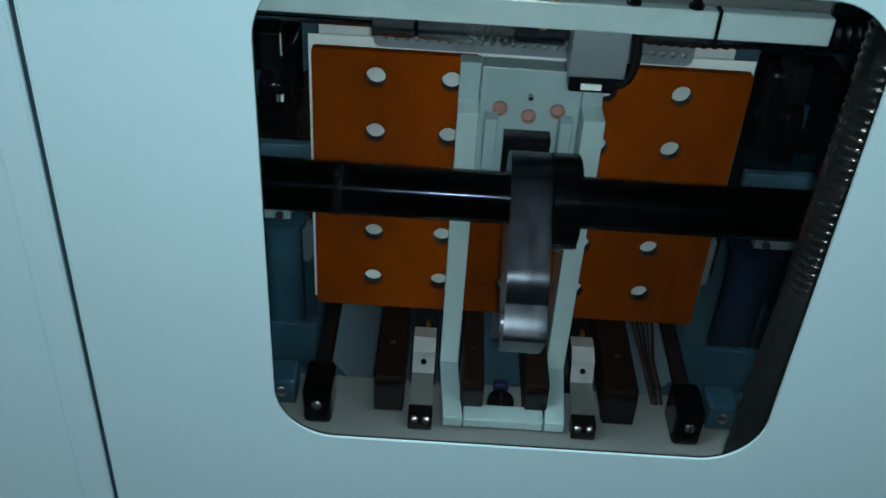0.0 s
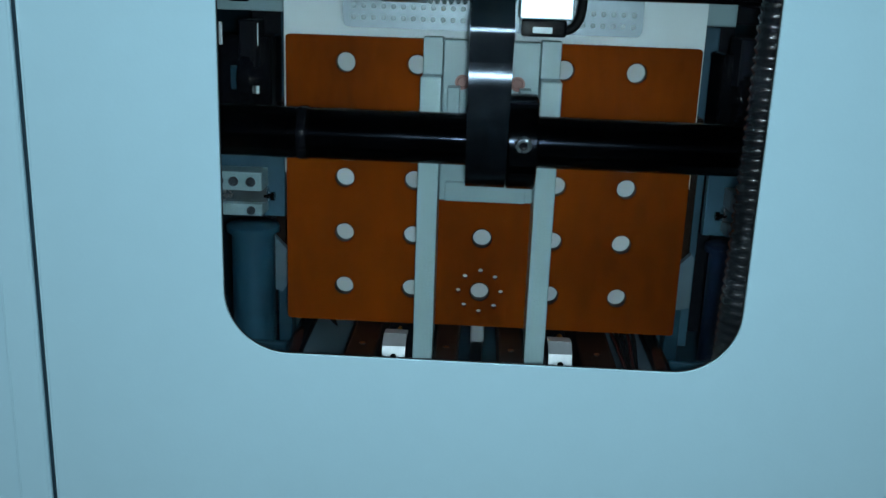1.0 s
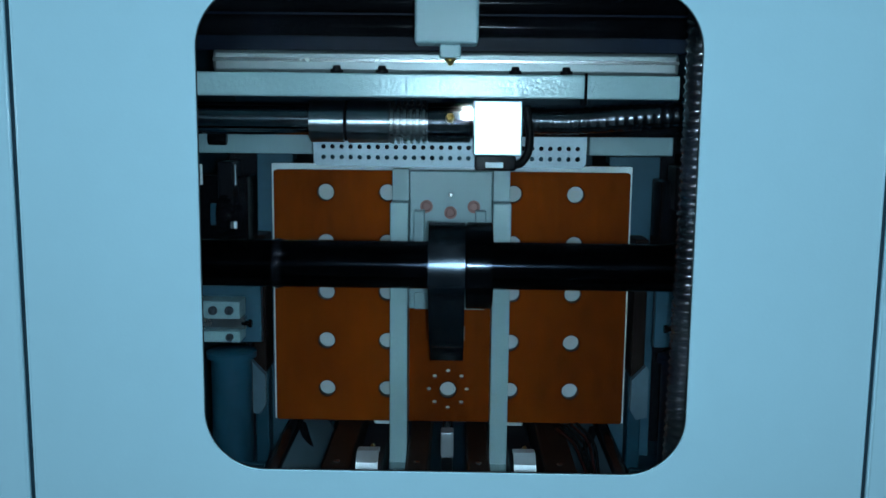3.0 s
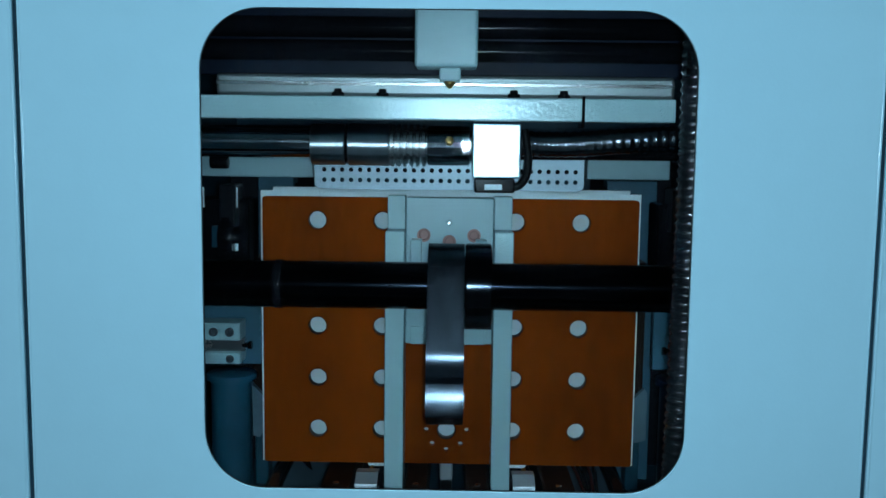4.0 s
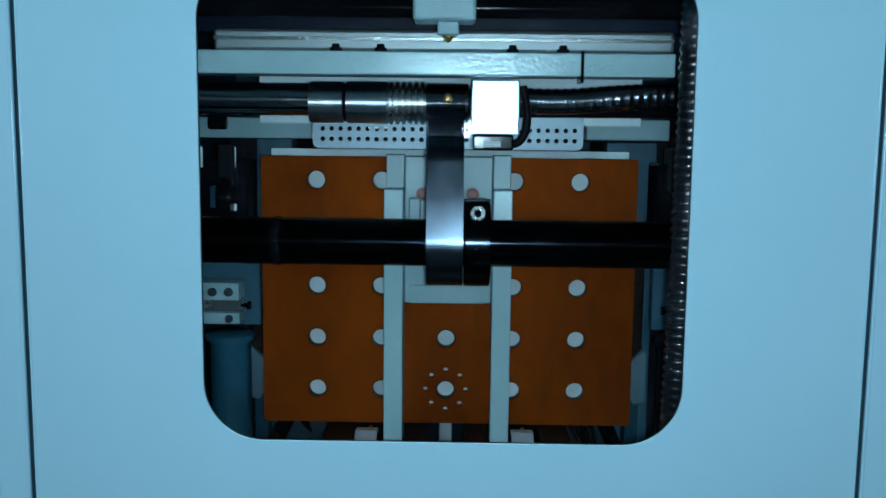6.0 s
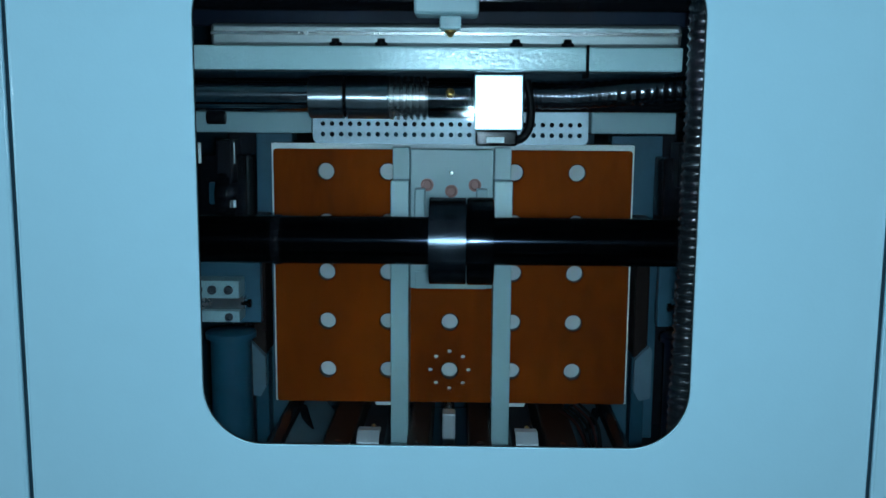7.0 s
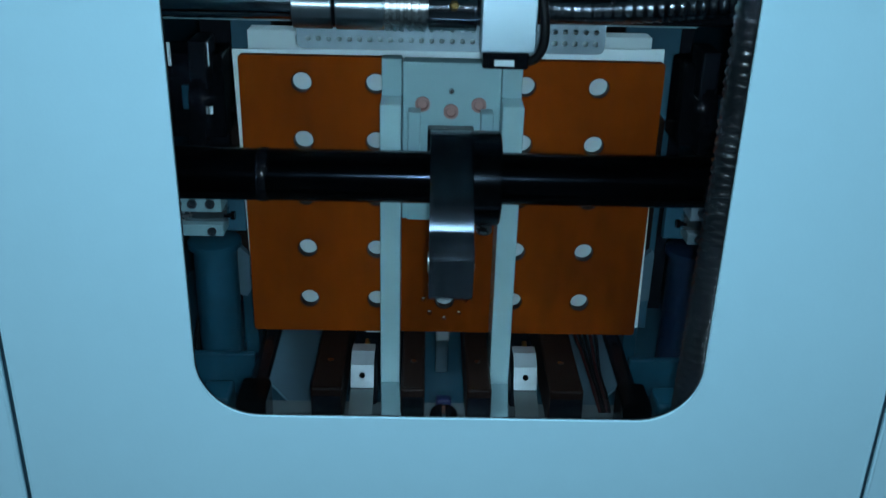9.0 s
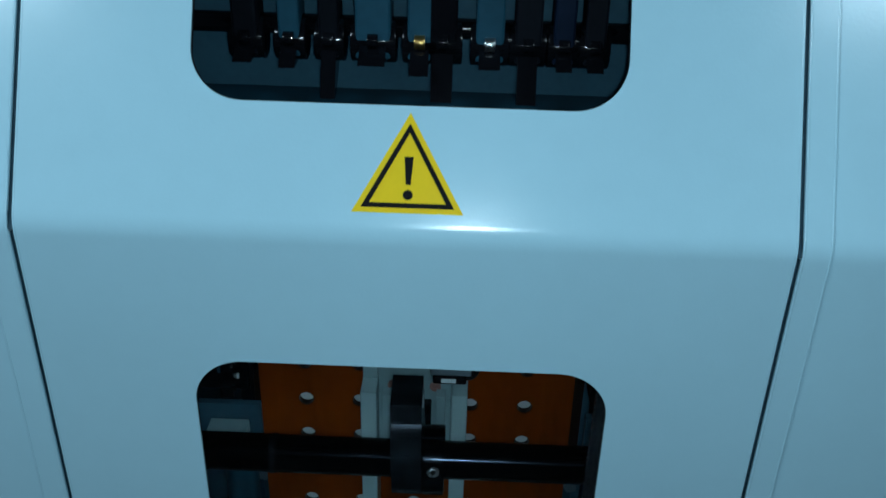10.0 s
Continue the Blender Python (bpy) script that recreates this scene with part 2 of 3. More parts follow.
# ---- room ----
bm = box(-4, 4, -4, 2.2, 0.2, 0.3, 0)
tagged(part("floor", bm, FLOORMAT), "unseen dark floor, limits reflections", "floor", kind="structure")
tagged(part("ceiling", box(-4, 4, -4, 2.2, 3.1, 3.2, 0), WALLMAT), "unseen plain dark ceiling, limits reflections", "ceiling", kind="structure")
# housings of the two added fill lamps
for lx, ly, lp in FILL_LAMPS:
    lamp_thing = thing("fill_lamp_housing", "unseen added fill lamp in a long white housing", "ceiling lamp", "ceiling lamps")
    part("housing", box(lx - 0.64, lx + 0.64, ly - 0.18, ly + 0.18, 2.94, 3.1, 0.01), PAPER, lamp_thing)
tagged(part("wall_south", box(-4, 4, -4.1, -4, 0.3, 3.1, 0), WALLMAT), "unseen plain dark wall, limits reflections", "wall", kind="structure")
tagged(part("wall_north", box(-4, 4, 2.2, 2.3, 0.3, 3.1, 0), WALLMAT), "unseen plain dark wall, limits reflections", "wall", kind="structure")
tagged(part("wall_west", box(-4.1, -4, -4, 2.2, 0.3, 3.1, 0), WALLMAT), "unseen plain dark wall, limits reflections", "wall", kind="structure")
tagged(part("wall_east", box(4, 4.1, -4, 2.2, 0.3, 3.1, 0), WALLMAT), "unseen plain dark wall, limits reflections", "wall", kind="structure")

# ---- machine housing: folded doors with their windows ----
FOLD, TILT = 1.402, radians(30)
WIN = (-0.235, 0.235, 0.77, 1.236)
XL, XR = -0.4055, 0.4085


def tilt_up(bm):
    """Turns an upright panel, whose foot is on the fold, back by the hood's slope."""
    bmesh.ops.transform(bm, verts=bm.verts[:], matrix=Matrix.Translation((0, 0, FOLD)) @ Matrix.Rotation(-TILT, 4, "X") @ Matrix.Translation((0, 0, -FOLD)))
    return bm


def folded(name, x0, x1, label, windows=False, y=0.0, neighbour=False):
    ob = thing(name, label, "machine door" if windows else "machine panel")
    z0, t, r = 0.42, 0.003, 0.05
    bend = r * math.tan(TILT / 2)
    z1 = FOLD - bend
    holes = [rounded(*WIN, 0.058, 14)] if windows else []
    low = sheet([(x0, z0), (x1, z0), (x1, z1), (x0, z1)], holes, y, y + t)
    part("lower_panel", low, DOOR, ob)
    up_holes = [rounded(-0.226, 0.230, FOLD + 0.136, FOLD + 0.55, 0.055, 14)] if windows else []
    up = sheet([(x0, FOLD + bend), (x1, FOLD + bend), (x1, FOLD + 0.75), (x0, FOLD + 0.75)], up_holes, y, y + t)
    part("upper_panel", tilt_up(up), DOOR, ob)
    # soft bend along the fold
    bm, seg, rows = bmesh.new(), 12, []
    for k in range(seg + 1):
        a = TILT * k / seg
        rows.append([bm.verts.new((x, y + r - rr * math.cos(a), z1 + rr * math.sin(a))) for x, rr in ((x0, r), (x1, r), (x1, r - t), (x0, r - t))])
    for a, b in zip(rows, rows[1:]):
        for i in range(4):
            bm.faces.new((a[i], a[(i + 1) % 4], b[(i + 1) % 4], b[i]))
    part("fold_edge", bm, DOOR, ob, smooth=30)
    # returned flanges down both sides
    for nm, xa, xb in (("side_flange", x0, x0 + t), ("side_flange", x1 - t, x1)):
        part(nm, box(xa, xb, y + t, y + 0.03, z0, z1, 0), DOOR, ob)
        part(nm, tilt_up(box(xa, xb, y + t, y + 0.03, FOLD + bend, FOLD + 0.75, 0)), DOOR, ob)
    # rolled edges down the joints of the door
    if not neighbour:
        for xe in (x0 + 0.0014, x1 - 0.0014):
            part("rolled_edge", rod((xe, y + 0.0013, z0), (xe, y + 0.0013, z1 + 0.001), 0.0018, 14), DOOR, ob, smooth=50)
            part("rolled_edge", tilt_up(rod((xe, y + 0.0013, FOLD + bend - 0.001), (xe, y + 0.0013, FOLD + 0.75), 0.0018, 14)), DOOR, ob, smooth=50)
            arc = [(xe, y + r - (r - 0.0013) * math.cos(TILT * k / 6), z1 + (r - 0.0013) * math.sin(TILT * k / 6)) for k in range(7)]
            part("rolled_edge", hose(arc, 0.0018, seg=10), DOOR, ob, smooth=50)
    return ob


door = folded("machine_door", XL, XR, "pale blue-grey painted steel machine door with two windows", True)
folded("side_post_panel", XL - 0.037, XL - 0.0058, "narrow pale blue-grey painted steel post beside the door")
folded("side_post_panel", XR + 0.0054, XR + 0.036, "narrow pale blue-grey painted steel post beside the door")
folded("neighbour_panel", XL - 0.64, XL - 0.0378, "pale blue-grey painted steel panel of the same machine", y=0.0015, neighbour=True)
folded("neighbour_panel", XR + 0.0368, XR + 0.64, "pale blue-grey painted steel panel of the same machine", y=0.0015, neighbour=True)

# dark rubber seals in the joints on both sides of the door
for sa, sb in ((XL - 0.0052, XL - 0.0006), (XR + 0.0006, XR + 0.0048)):
    part("door_seal", box(sa, sb, 0.0035, 0.028, 0.42, FOLD - 0.012, 0), SEAL, door, "dark blue-grey rubber seal in the joint")
    part("door_seal", tilt_up(box(sa, sb, 0.0035, 0.028, FOLD - 0.006, FOLD + 0.75, 0)), SEAL, door, "dark blue-grey rubber seal in the joint")

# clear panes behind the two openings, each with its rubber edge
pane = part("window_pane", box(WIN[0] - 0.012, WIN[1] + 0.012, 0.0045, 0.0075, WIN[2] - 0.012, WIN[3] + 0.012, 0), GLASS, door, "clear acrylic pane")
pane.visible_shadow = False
part("window_gasket", sheet(rounded(WIN[0] - 0.018, WIN[1] + 0.018, WIN[2] - 0.018, WIN[3] + 0.018, 0.06, 14), [rounded(WIN[0] + 0.0008, WIN[1] - 0.0008, WIN[2] + 0.0008, WIN[3] - 0.0008, 0.057, 14)], 0.0032, 0.0042), RUBBER, door, "thin black rubber edge")
part("upper_window_gasket", tilt_up(sheet(rounded(-0.24, 0.244, FOLD + 0.122, FOLD + 0.564, 0.06, 14), [rounded(-0.225, 0.229, FOLD + 0.137, FOLD + 0.549, 0.054, 14)], 0.0035, 0.006)), RUBBER, door, "thin black rubber edge")

# warning triangle
sign = thing("warning_sign", "yellow triangular warning sticker with black exclamation mark on the door", "sign")


def tri(cx, base, side, grow):
    s, h = side / 2 + grow * 1.732, side * 0.9
    return [(cx - s, base - grow), (cx + s, base - grow), (cx, base + h + 2 * grow)]


part("backing", tilt_up(sheet(tri(0.006, FOLD + 0.0265, 0.109, 0.002), [], -0.0006, 0)), YELLOW, sign)
part("border", tilt_up(sheet(tri(0.006, FOLD + 0.0265, 0.109, -0.0035), [tri(0.006, FOLD + 0.0265, 0.109, -0.0085)], -0.0010, -0.0006)), INK, sign, "black printed border")
part("exclamation_bar", tilt_up(sheet([(0.0035, FOLD + 0.054), (0.0085, FOLD + 0.054), (0.0108, FOLD + 0.083), (0.0012, FOLD + 0.083)], [], -0.0010, -0.0006)), INK, sign, "black printed bar")
part("exclamation_dot", tilt_up(sheet(circle(0.006, FOLD + 0.0435, 0.0052), [], -0.0010, -0.0006)), INK, sign, "black printed dot")

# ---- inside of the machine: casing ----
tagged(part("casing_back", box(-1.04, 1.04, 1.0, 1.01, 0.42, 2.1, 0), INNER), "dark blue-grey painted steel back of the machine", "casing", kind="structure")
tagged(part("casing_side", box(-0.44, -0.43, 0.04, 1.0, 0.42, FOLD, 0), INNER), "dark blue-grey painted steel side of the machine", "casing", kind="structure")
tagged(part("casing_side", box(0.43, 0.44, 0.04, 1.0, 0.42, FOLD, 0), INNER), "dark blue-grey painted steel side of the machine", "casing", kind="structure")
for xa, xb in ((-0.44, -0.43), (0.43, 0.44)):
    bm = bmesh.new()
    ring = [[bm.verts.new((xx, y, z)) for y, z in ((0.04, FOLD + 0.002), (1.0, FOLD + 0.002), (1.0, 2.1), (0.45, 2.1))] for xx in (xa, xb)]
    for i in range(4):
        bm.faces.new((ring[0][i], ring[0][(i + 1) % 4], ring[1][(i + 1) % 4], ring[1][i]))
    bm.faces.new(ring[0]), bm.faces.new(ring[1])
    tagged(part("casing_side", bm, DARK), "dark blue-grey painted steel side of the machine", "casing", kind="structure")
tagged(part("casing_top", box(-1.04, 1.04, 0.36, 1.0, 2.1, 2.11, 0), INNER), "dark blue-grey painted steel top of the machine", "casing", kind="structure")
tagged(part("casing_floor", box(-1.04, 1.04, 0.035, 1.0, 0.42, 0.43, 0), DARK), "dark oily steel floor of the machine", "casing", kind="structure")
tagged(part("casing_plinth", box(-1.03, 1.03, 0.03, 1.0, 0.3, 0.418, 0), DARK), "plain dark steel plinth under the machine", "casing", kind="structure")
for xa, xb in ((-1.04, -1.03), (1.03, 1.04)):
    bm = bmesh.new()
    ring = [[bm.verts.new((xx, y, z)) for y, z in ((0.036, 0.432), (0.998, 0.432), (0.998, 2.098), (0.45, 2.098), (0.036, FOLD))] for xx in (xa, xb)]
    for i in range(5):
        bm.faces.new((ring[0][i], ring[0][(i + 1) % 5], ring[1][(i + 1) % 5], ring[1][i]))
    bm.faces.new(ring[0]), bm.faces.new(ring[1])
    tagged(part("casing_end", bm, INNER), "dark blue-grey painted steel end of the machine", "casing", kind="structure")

# ---- upper works behind the lower window ----
top = thing("guide_beam", "pale grey hammered-paint beam with a ground steel rail on it", "machine beam")
part("beam", box(-0.33, 0.148, 0.165, 0.225, 1.1365, 1.1625, 0.002), HAMMER, top)
part("beam_end", box(0.1505, 0.252, 0.165, 0.225, 1.1365, 1.1625, 0.002), HAMMER, top)
part("beam_slot", box(0.1478, 0.1507, 0.1635, 0.2, 1.130, 1.1645, 0.0004), BLACK, top, "black slot in the beam")
rail = part("rail", box(-0.263, 0.252, 0.175, 0.215, 1.1625, 1.187, 0.004), RAIL, top, "ground steel rail")
part("rail_groove", box(-0.263, 0.252, 0.1735, 0.1765, 1.1745, 1.1785, 0.0005), BRIGHT, rail, "bright ground stripe")
for x in (-0.125, -0.075, 0.072, 0.128):
    part("rail_bolt", lathe([(0, 0.007), (0.004, 0.007), (0.0045, 0.0045), (0.008, 0.0045), (0.0085, 0.003)], (x, 0.172, 1.1625), (0, 0, 1), 12), BLACK, rail, smooth=40)

bars = thing("black_guide_bars", "polished black round bars and plate above the beam", "guide bars")
for z in (1.247, 1.2195):
    part("bar", rod((-0.42, 0.245, z), (0.42, 0.245, z), 0.0125, 28), BLACK, bars, smooth=40)
part("bar_plate", box(-0.42, 0.42, 0.275, 0.285, 1.192, 1.30, 0.001), NAVY_AND_SHADE, bars)

slider = thing("slider_block", "pale grey painted block with a small brass-tipped nozzle", "slider block")
part("block", box(-0.037, 0.030, 0.12, 0.17, 1.192, 1.262, 0.003), POST, slider)
part("nozzle_body", box(-0.011, 0.012, 0.135, 0.157, 1.178, 1.1925, 0.002), POST, slider)
part("nozzle_tip", lathe([(0, 0.006), (0.003, 0.006), (0.006, 0.003), (0.008, 0.002)], (0.0005, 0.145, 1.1785), (0, 0, -1), 12), BRASS, slider, "small brass tip", smooth=40)

# ---- air cylinder across the window ----
air = thing("air_cylinder", "turned steel air cylinder with ribbed sleeve and black rod", "air cylinder")
CY, CZ, CS = 0.258, 1.108, 1.06
part("piston_rod", rod((-0.44, CY, CZ + 0.003), (-0.165, CY, CZ + 0.003), 0.0195, 48), CHROME, air, "dark chromed rod", smooth=40)
part("end_sleeve", lathe([(0, 0.0235), (0.001, 0.025), (0.040, 0.025), (0.041, 0.0235)], (-0.167, CY, CZ), (1, 0, 0), 40), STEEL, air, smooth=30)
part("groove_ring", rod((-0.1265, CY, CZ), (-0.1218, CY, CZ), 0.0228, 36), BLACK, air, smooth=40)
part("barrel", lathe([(0, 0.024), (0.001, 0.0253), (0.049, 0.0253), (0.050, 0.024)], (-0.1222, CY, CZ), (1, 0, 0), 40), STEEL, air, smooth=30)
prof = []
for i in range(6):
    d = i * 0.0076
    prof += [(d, 0.0215), (d + 0.001, 0.0215), (d + 0.002, 0.0258), (d + 0.0056, 0.0258), (d + 0.0067, 0.0215)]
part("ribbed_sleeve", lathe(prof + [(0.0462, 0.0215)], (-0.0725, CY, CZ), (1, 0, 0), 40), BRIGHT, air, "ribbed bright steel sleeve", smooth=25)
part("black_end", lathe([(0, 0.0225), (0.001, 0.024), (0.050, 0.024), (0.052, 0.019), (0.055, 0.019)], (-0.0262, CY, CZ), (1, 0, 0), 36), TURNED_BLACK, air, smooth=30)
part("brass_fitting", lathe([(0, 0.005), (0.008, 0.005), (0.009, 0.003)], (0.0, CY - 0.022, CZ + 0.004), (0, -1, 0.45), 6), BRASS, air, "small brass fitting")
part("hose_core", rod((0.03, CY + 0.004, CZ), (0.44, CY + 0.004, CZ + 0.002), 0.0165, 24), BLACK, air, smooth=40)
part("cylinder_hose", hose([(0.085, CY - 0.008, CZ + 0.004), (0.14, CY - 0.012, CZ + 0.003), (0.21, CY - 0.018, CZ + 0.008), (0.31, CY - 0.014, CZ + 0.014)], 0.0152, 0.0008, 0.0105, 24), WETHOSE, air, "corrugated black hose", smooth=80)

sensor = thing("sensor_box", "pale painted sensor box with black base and looped cable", "sensor")
part("case", box(0.0275, 0.0835, 0.21, 0.232, 1.0715, 1.1345, 0.0015), BOXMAT, sensor)
sensor_base = part("base", box(0.030, 0.0775, 0.214, 0.24, 1.0535, 1.0713, 0.0025), BLACK, sensor, "black plastic base")
part("label", box(0.042, 0.0625, 0.2122, 0.2145, 1.0575, 1.0637, 0.0003), PAPER, sensor_base, "small white blank label")
part("cable", hose([(0.088, 0.225, 1.128), (0.093, 0.222, 1.10), (0.092, 0.222, 1.077), (0.085, 0.222, 1.064), (0.076, 0.224, 1.060)], 0.0048), RUBBER, sensor, "black cable", smooth=60)

perf = thing("perforated_strip", "bent galvanised strip with two rows of round holes", "perforated strip")
hl = [circle(-0.1585 + 0.01135 * i, z, 0.0031, 10) for i in range(29) for z in (1.0635, 1.0765)]
part("strip", sheet(rounded(-0.171, 0.170, 1.052, 1.10, 0.008, 4), hl, 0.300, 0.302), PERF, perf)
part("strip_lip", box(-0.165, 0.164, 0.300, 0.325, 1.100, 1.102, 0.0005), PERF, perf)

side_bars = thing("rear_cross_bar", "pale grey painted cross bar behind the strip", "machine beam")
part("bar_half", box(-0.42, -0.187, 0.40, 0.43, 1.062, 1.09, 0.002), POST, side_bars)
part("bar_half", box(0.187, 0.30, 0.40, 0.43, 1.064, 1.092, 0.002), POST, side_bars)
part("bar_core", box(-0.42, 0.42, 0.431, 0.45, 1.066, 1.088, 0.002), DARK, side_bars)
part("bar_pin", rod((-0.325, 0.385, 1.082), (-0.30, 0.385, 1.082), 0.009, 20, 0.002), BLACK, side_bars, smooth=40)

# grey upright plates behind the sheet
for nm, xa, xb in (("rear_plate", -0.276, -0.225), ("rear_plate", 0.225, 0.296)):
    ob = thing(nm, "blue-grey painted upright plate behind the forming plates", "machine plate")
    part("plate", box(xa, xb, 0.46, 0.47, 0.62, 1.06, 0.001), REAR, ob)
    part("plate_lip", box(xa, xb, 0.47, 0.50, 1.05, 1.06, 0.001), INNER, ob)

# upright brown guide bars beside the blanks, each on a chamfered grey foot
def side_guide(sgn):
    ob = thing("side_guide", "brown bakelite upright guide bar on a chamfered grey foot", "guide bar", "side guides")
    xa, xb = sorted((sgn * 0.2545, sgn * 0.2735))
    part("bar", box(xa, xb, 0.40, 0.45, 0.756, 0.95, 0.002), BROWN, ob)
    bm = bmesh.new()
    inner, outer = (xb, xa) if sgn < 0 else (xa, xb)
    outline = [(outer, 0.775), (inner, 0.755), (inner, 0.712), (inner + sgn * 0.008, 0.698), (outer + sgn * 0.004, 0.702), (outer + sgn * 0.004, 0.77)]
    rings = [[bm.verts.new((x, y, z)) for x, z in outline] for y in (0.388, 0.399)]
    for i in range(len(outline)):
        j = (i + 1) % len(outline)
        bm.faces.new((rings[0][i], rings[0][j], rings[1][j], rings[1][i]))
    bm.faces.new(rings[0]), bm.faces.new(rings[1])
    part("foot_plate", bm, GUIDE, ob, "grey chamfered foot plate")
    part("foot_stay", box(xa, xb, 0.41, 0.44, 0.586, 0.754, 0.002), INNER, ob)


side_guide(-1)
side_guide(1)


# ---- rail brackets at both sides ----
def rail_bracket(x0, sgn, mat, label):
    ob = thing("rail_bracket", label, "bracket", "rail brackets")
    xs = sorted((x0, x0 + sgn * 0.062))
    part("bracket_block", box(xs[0], xs[1], 0.30, 0.335, 0.854, 0.877, 0.0015), mat, ob)
    part("bracket_block", box(xs[0], xs[1], 0.30, 0.335, 0.823, 0.838, 0.0015), mat, ob)
    part("guide", box(min(xs) - 0.004, max(xs) + 0.004, 0.31, 0.325, 0.838, 0.854, 0.001), BRIGHT, ob)
    part("mount_plate", box(xs[0] - 0.02, xs[1] + 0.02, 0.337, 0.35, 0.815, 0.905, 0.001), REAR, ob)
    for k in (0.013, 0.034, 0.052):
        screw(x0 + sgn * k, 0.2942, 0.8655, 0.0058, ob)
    screw(x0 + sgn * 0.013, 0.2942, 0.8305, 0.0052, ob)
    part("thumb_screw", lathe([(0, 0.003), (0.008, 0.003), (0.0085, 0.0055), (0.013, 0.0055)], (x0, 0.312, 0.846), (-sgn, 0, 0), 12), BLACK, ob, smooth=40)
    return ob


rail_bracket(-0.268, -1, POST, "bright clamped rail bracket with black socket screws")
# twin of the left bracket; its darker material holds the shade there
rail_bracket(0.292, 1, PERF, "clamped rail bracket, darkened for its shade, with black socket screws")


def gas_column(x, mat, colour):
    ob = thing("column", colour + " painted round column with a flat cap", "column", "side columns")
    part("tube", rod((x, 0.335, 0.44), (x, 0.335, 0.80), 0.027, 32), mat, ob, smooth=40)
    part("cap", lathe([(0, 0.027), (0.001, 0.033), (0.008, 0.033), (0.010, 0.030)], (x, 0.335, 0.795), (0, 0, 1), 32), mat, ob, smooth=40)
    return ob


gas_column(-0.288, INNER, "blue-grey")
# same paint as the left column, darker here to hold its shade
gas_column(0.31, NAVY_AND_SHADE, "shade-darkened blue-grey")

def pulley_group(x, sgn):
    ob = thing("belt_pulley", "black toothed belt pulley in a dark clamp", "pulley", "belt pulleys")
    prof = [(0, 0.012), (0.003, 0.012), (0.003, 0.030), (0.006, 0.031), (0.018, 0.031), (0.021, 0.030), (0.021, 0.012), (0.026, 0.012)]
    wheel = part("wheel", lathe(prof, (x, 0.33, 0.985), (sgn, 0, 0), 36), BLACK, ob, smooth=30)
    for k in range(18):
        a = 2 * math.pi * k / 18
        part("tooth", box(x + sgn * 0.007, x + sgn * 0.017, -0.0025, 0.0025, 0, 0.004, 0), BLACK, wheel).matrix_basis = Matrix.Translation((0, 0.33 + 0.0305 * math.sin(a), 0.985 + 0.0305 * math.cos(a))) @ Matrix.Rotation(-a, 4, "X")
    part("clamp", box(x - 0.02 if sgn < 0 else x, x if sgn < 0 else x + 0.02, 0.31, 0.36, 1.0, 1.055, 0.002), DARK, ob)
    xs = sorted((x - sgn * 0.012, x + sgn * 0.075))
    part("carrier_block", box(xs[0], xs[1], 0.335, 0.40, 0.935, 1.035, 0.004), BLACK, ob, "black carrier block")
    part("window_plate", box(x + sgn * 0.028 - 0.007, x + sgn * 0.028 + 0.007, 0.328, 0.336, 0.972, 1.0, 0.001), INNER, ob)
    # white colour paints the highlights of the steel pins, on the left only
    for d, z0, z1 in () if sgn > 0 else ((0.001, 1.025, 1.051), (0.044, 1.025, 1.051), (0.001, 0.969, 0.978)):
        part("pin", rod((x + sgn * d, 0.322, z0), (x + sgn * d, 0.322, z1), 0.0021, 12), PAPER, ob, "bright pin", smooth=40)
    part("bracket_arm", box(x - 0.03 if sgn < 0 else x + 0.01, x - 0.01 if sgn < 0 else x + 0.03, 0.32, 0.45, 0.93, 0.96, 0.002), BLACK, ob)
    return ob


pulley_group(-0.275, -1)
pulley_group(0.285, 1)

# corrugated conduit that hangs inside the window's edge
conduit = thing("conduit_hose", "black corrugated conduit hose hanging inside the window edge", "hose")
part("hose", hose([(0.2505, 0.045, 1.32), (0.2505, 0.045, 1.1), (0.2485, 0.045, 0.9), (0.2455, 0.05, 0.7), (0.242, 0.06, 0.5)], 0.0215, 0.0014, 0.0089, 28), HOSE, conduit, smooth=80)

# ---- shaft with the swinging crank ----
AX = (0.0, 0.178, 0.948)
crank = thing("crank_shaft", "black drive shaft across the window with a swinging crank arm", "crank", at=pose(*AX))
part("shaft", rod((-0.42, 0, 0), (0.42, 0, 0), 0.0272, 64), SHAFT, crank, smooth=40)
part("shaft_ring", lathe([(0, 0.0275), (0.002, 0.0285), (0.008, 0.0285), (0.010, 0.0275)], (-0.198, 0, 0), (1, 0, 0), 40), BLACK, crank, smooth=40)
collar = part("collar", lathe([(0, 0.0475), (0.0015, 0.0495), (0.0285, 0.0495), (0.030, 0.0475)], (0.0205, 0, 0), (1, 0, 0), 40), GLOSSBLACK, crank, "black split clamp collar", smooth=40)
part("collar_slit", box(0.0203, 0.0508, -0.0012, 0.0012, 0.0475, 0.0505, 0.0003), DARK, collar)
screw_ring = part("collar_screw", lathe([(0, 0.0085), (0.004, 0.0085), (0.005, 0.0078), (0.005, 0.0052), (0.001, 0.005)], (0.0355, -0.0405, 0.0315), (0, -1, 0.12), 20), BRIGHT, collar, "bright socket screw", smooth=40)
part("screw_socket", rod((0.0355, -0.0415, 0.0316), (0.0355, -0.0425, 0.0317), 0.0046, 6), BLACK, screw_ring)


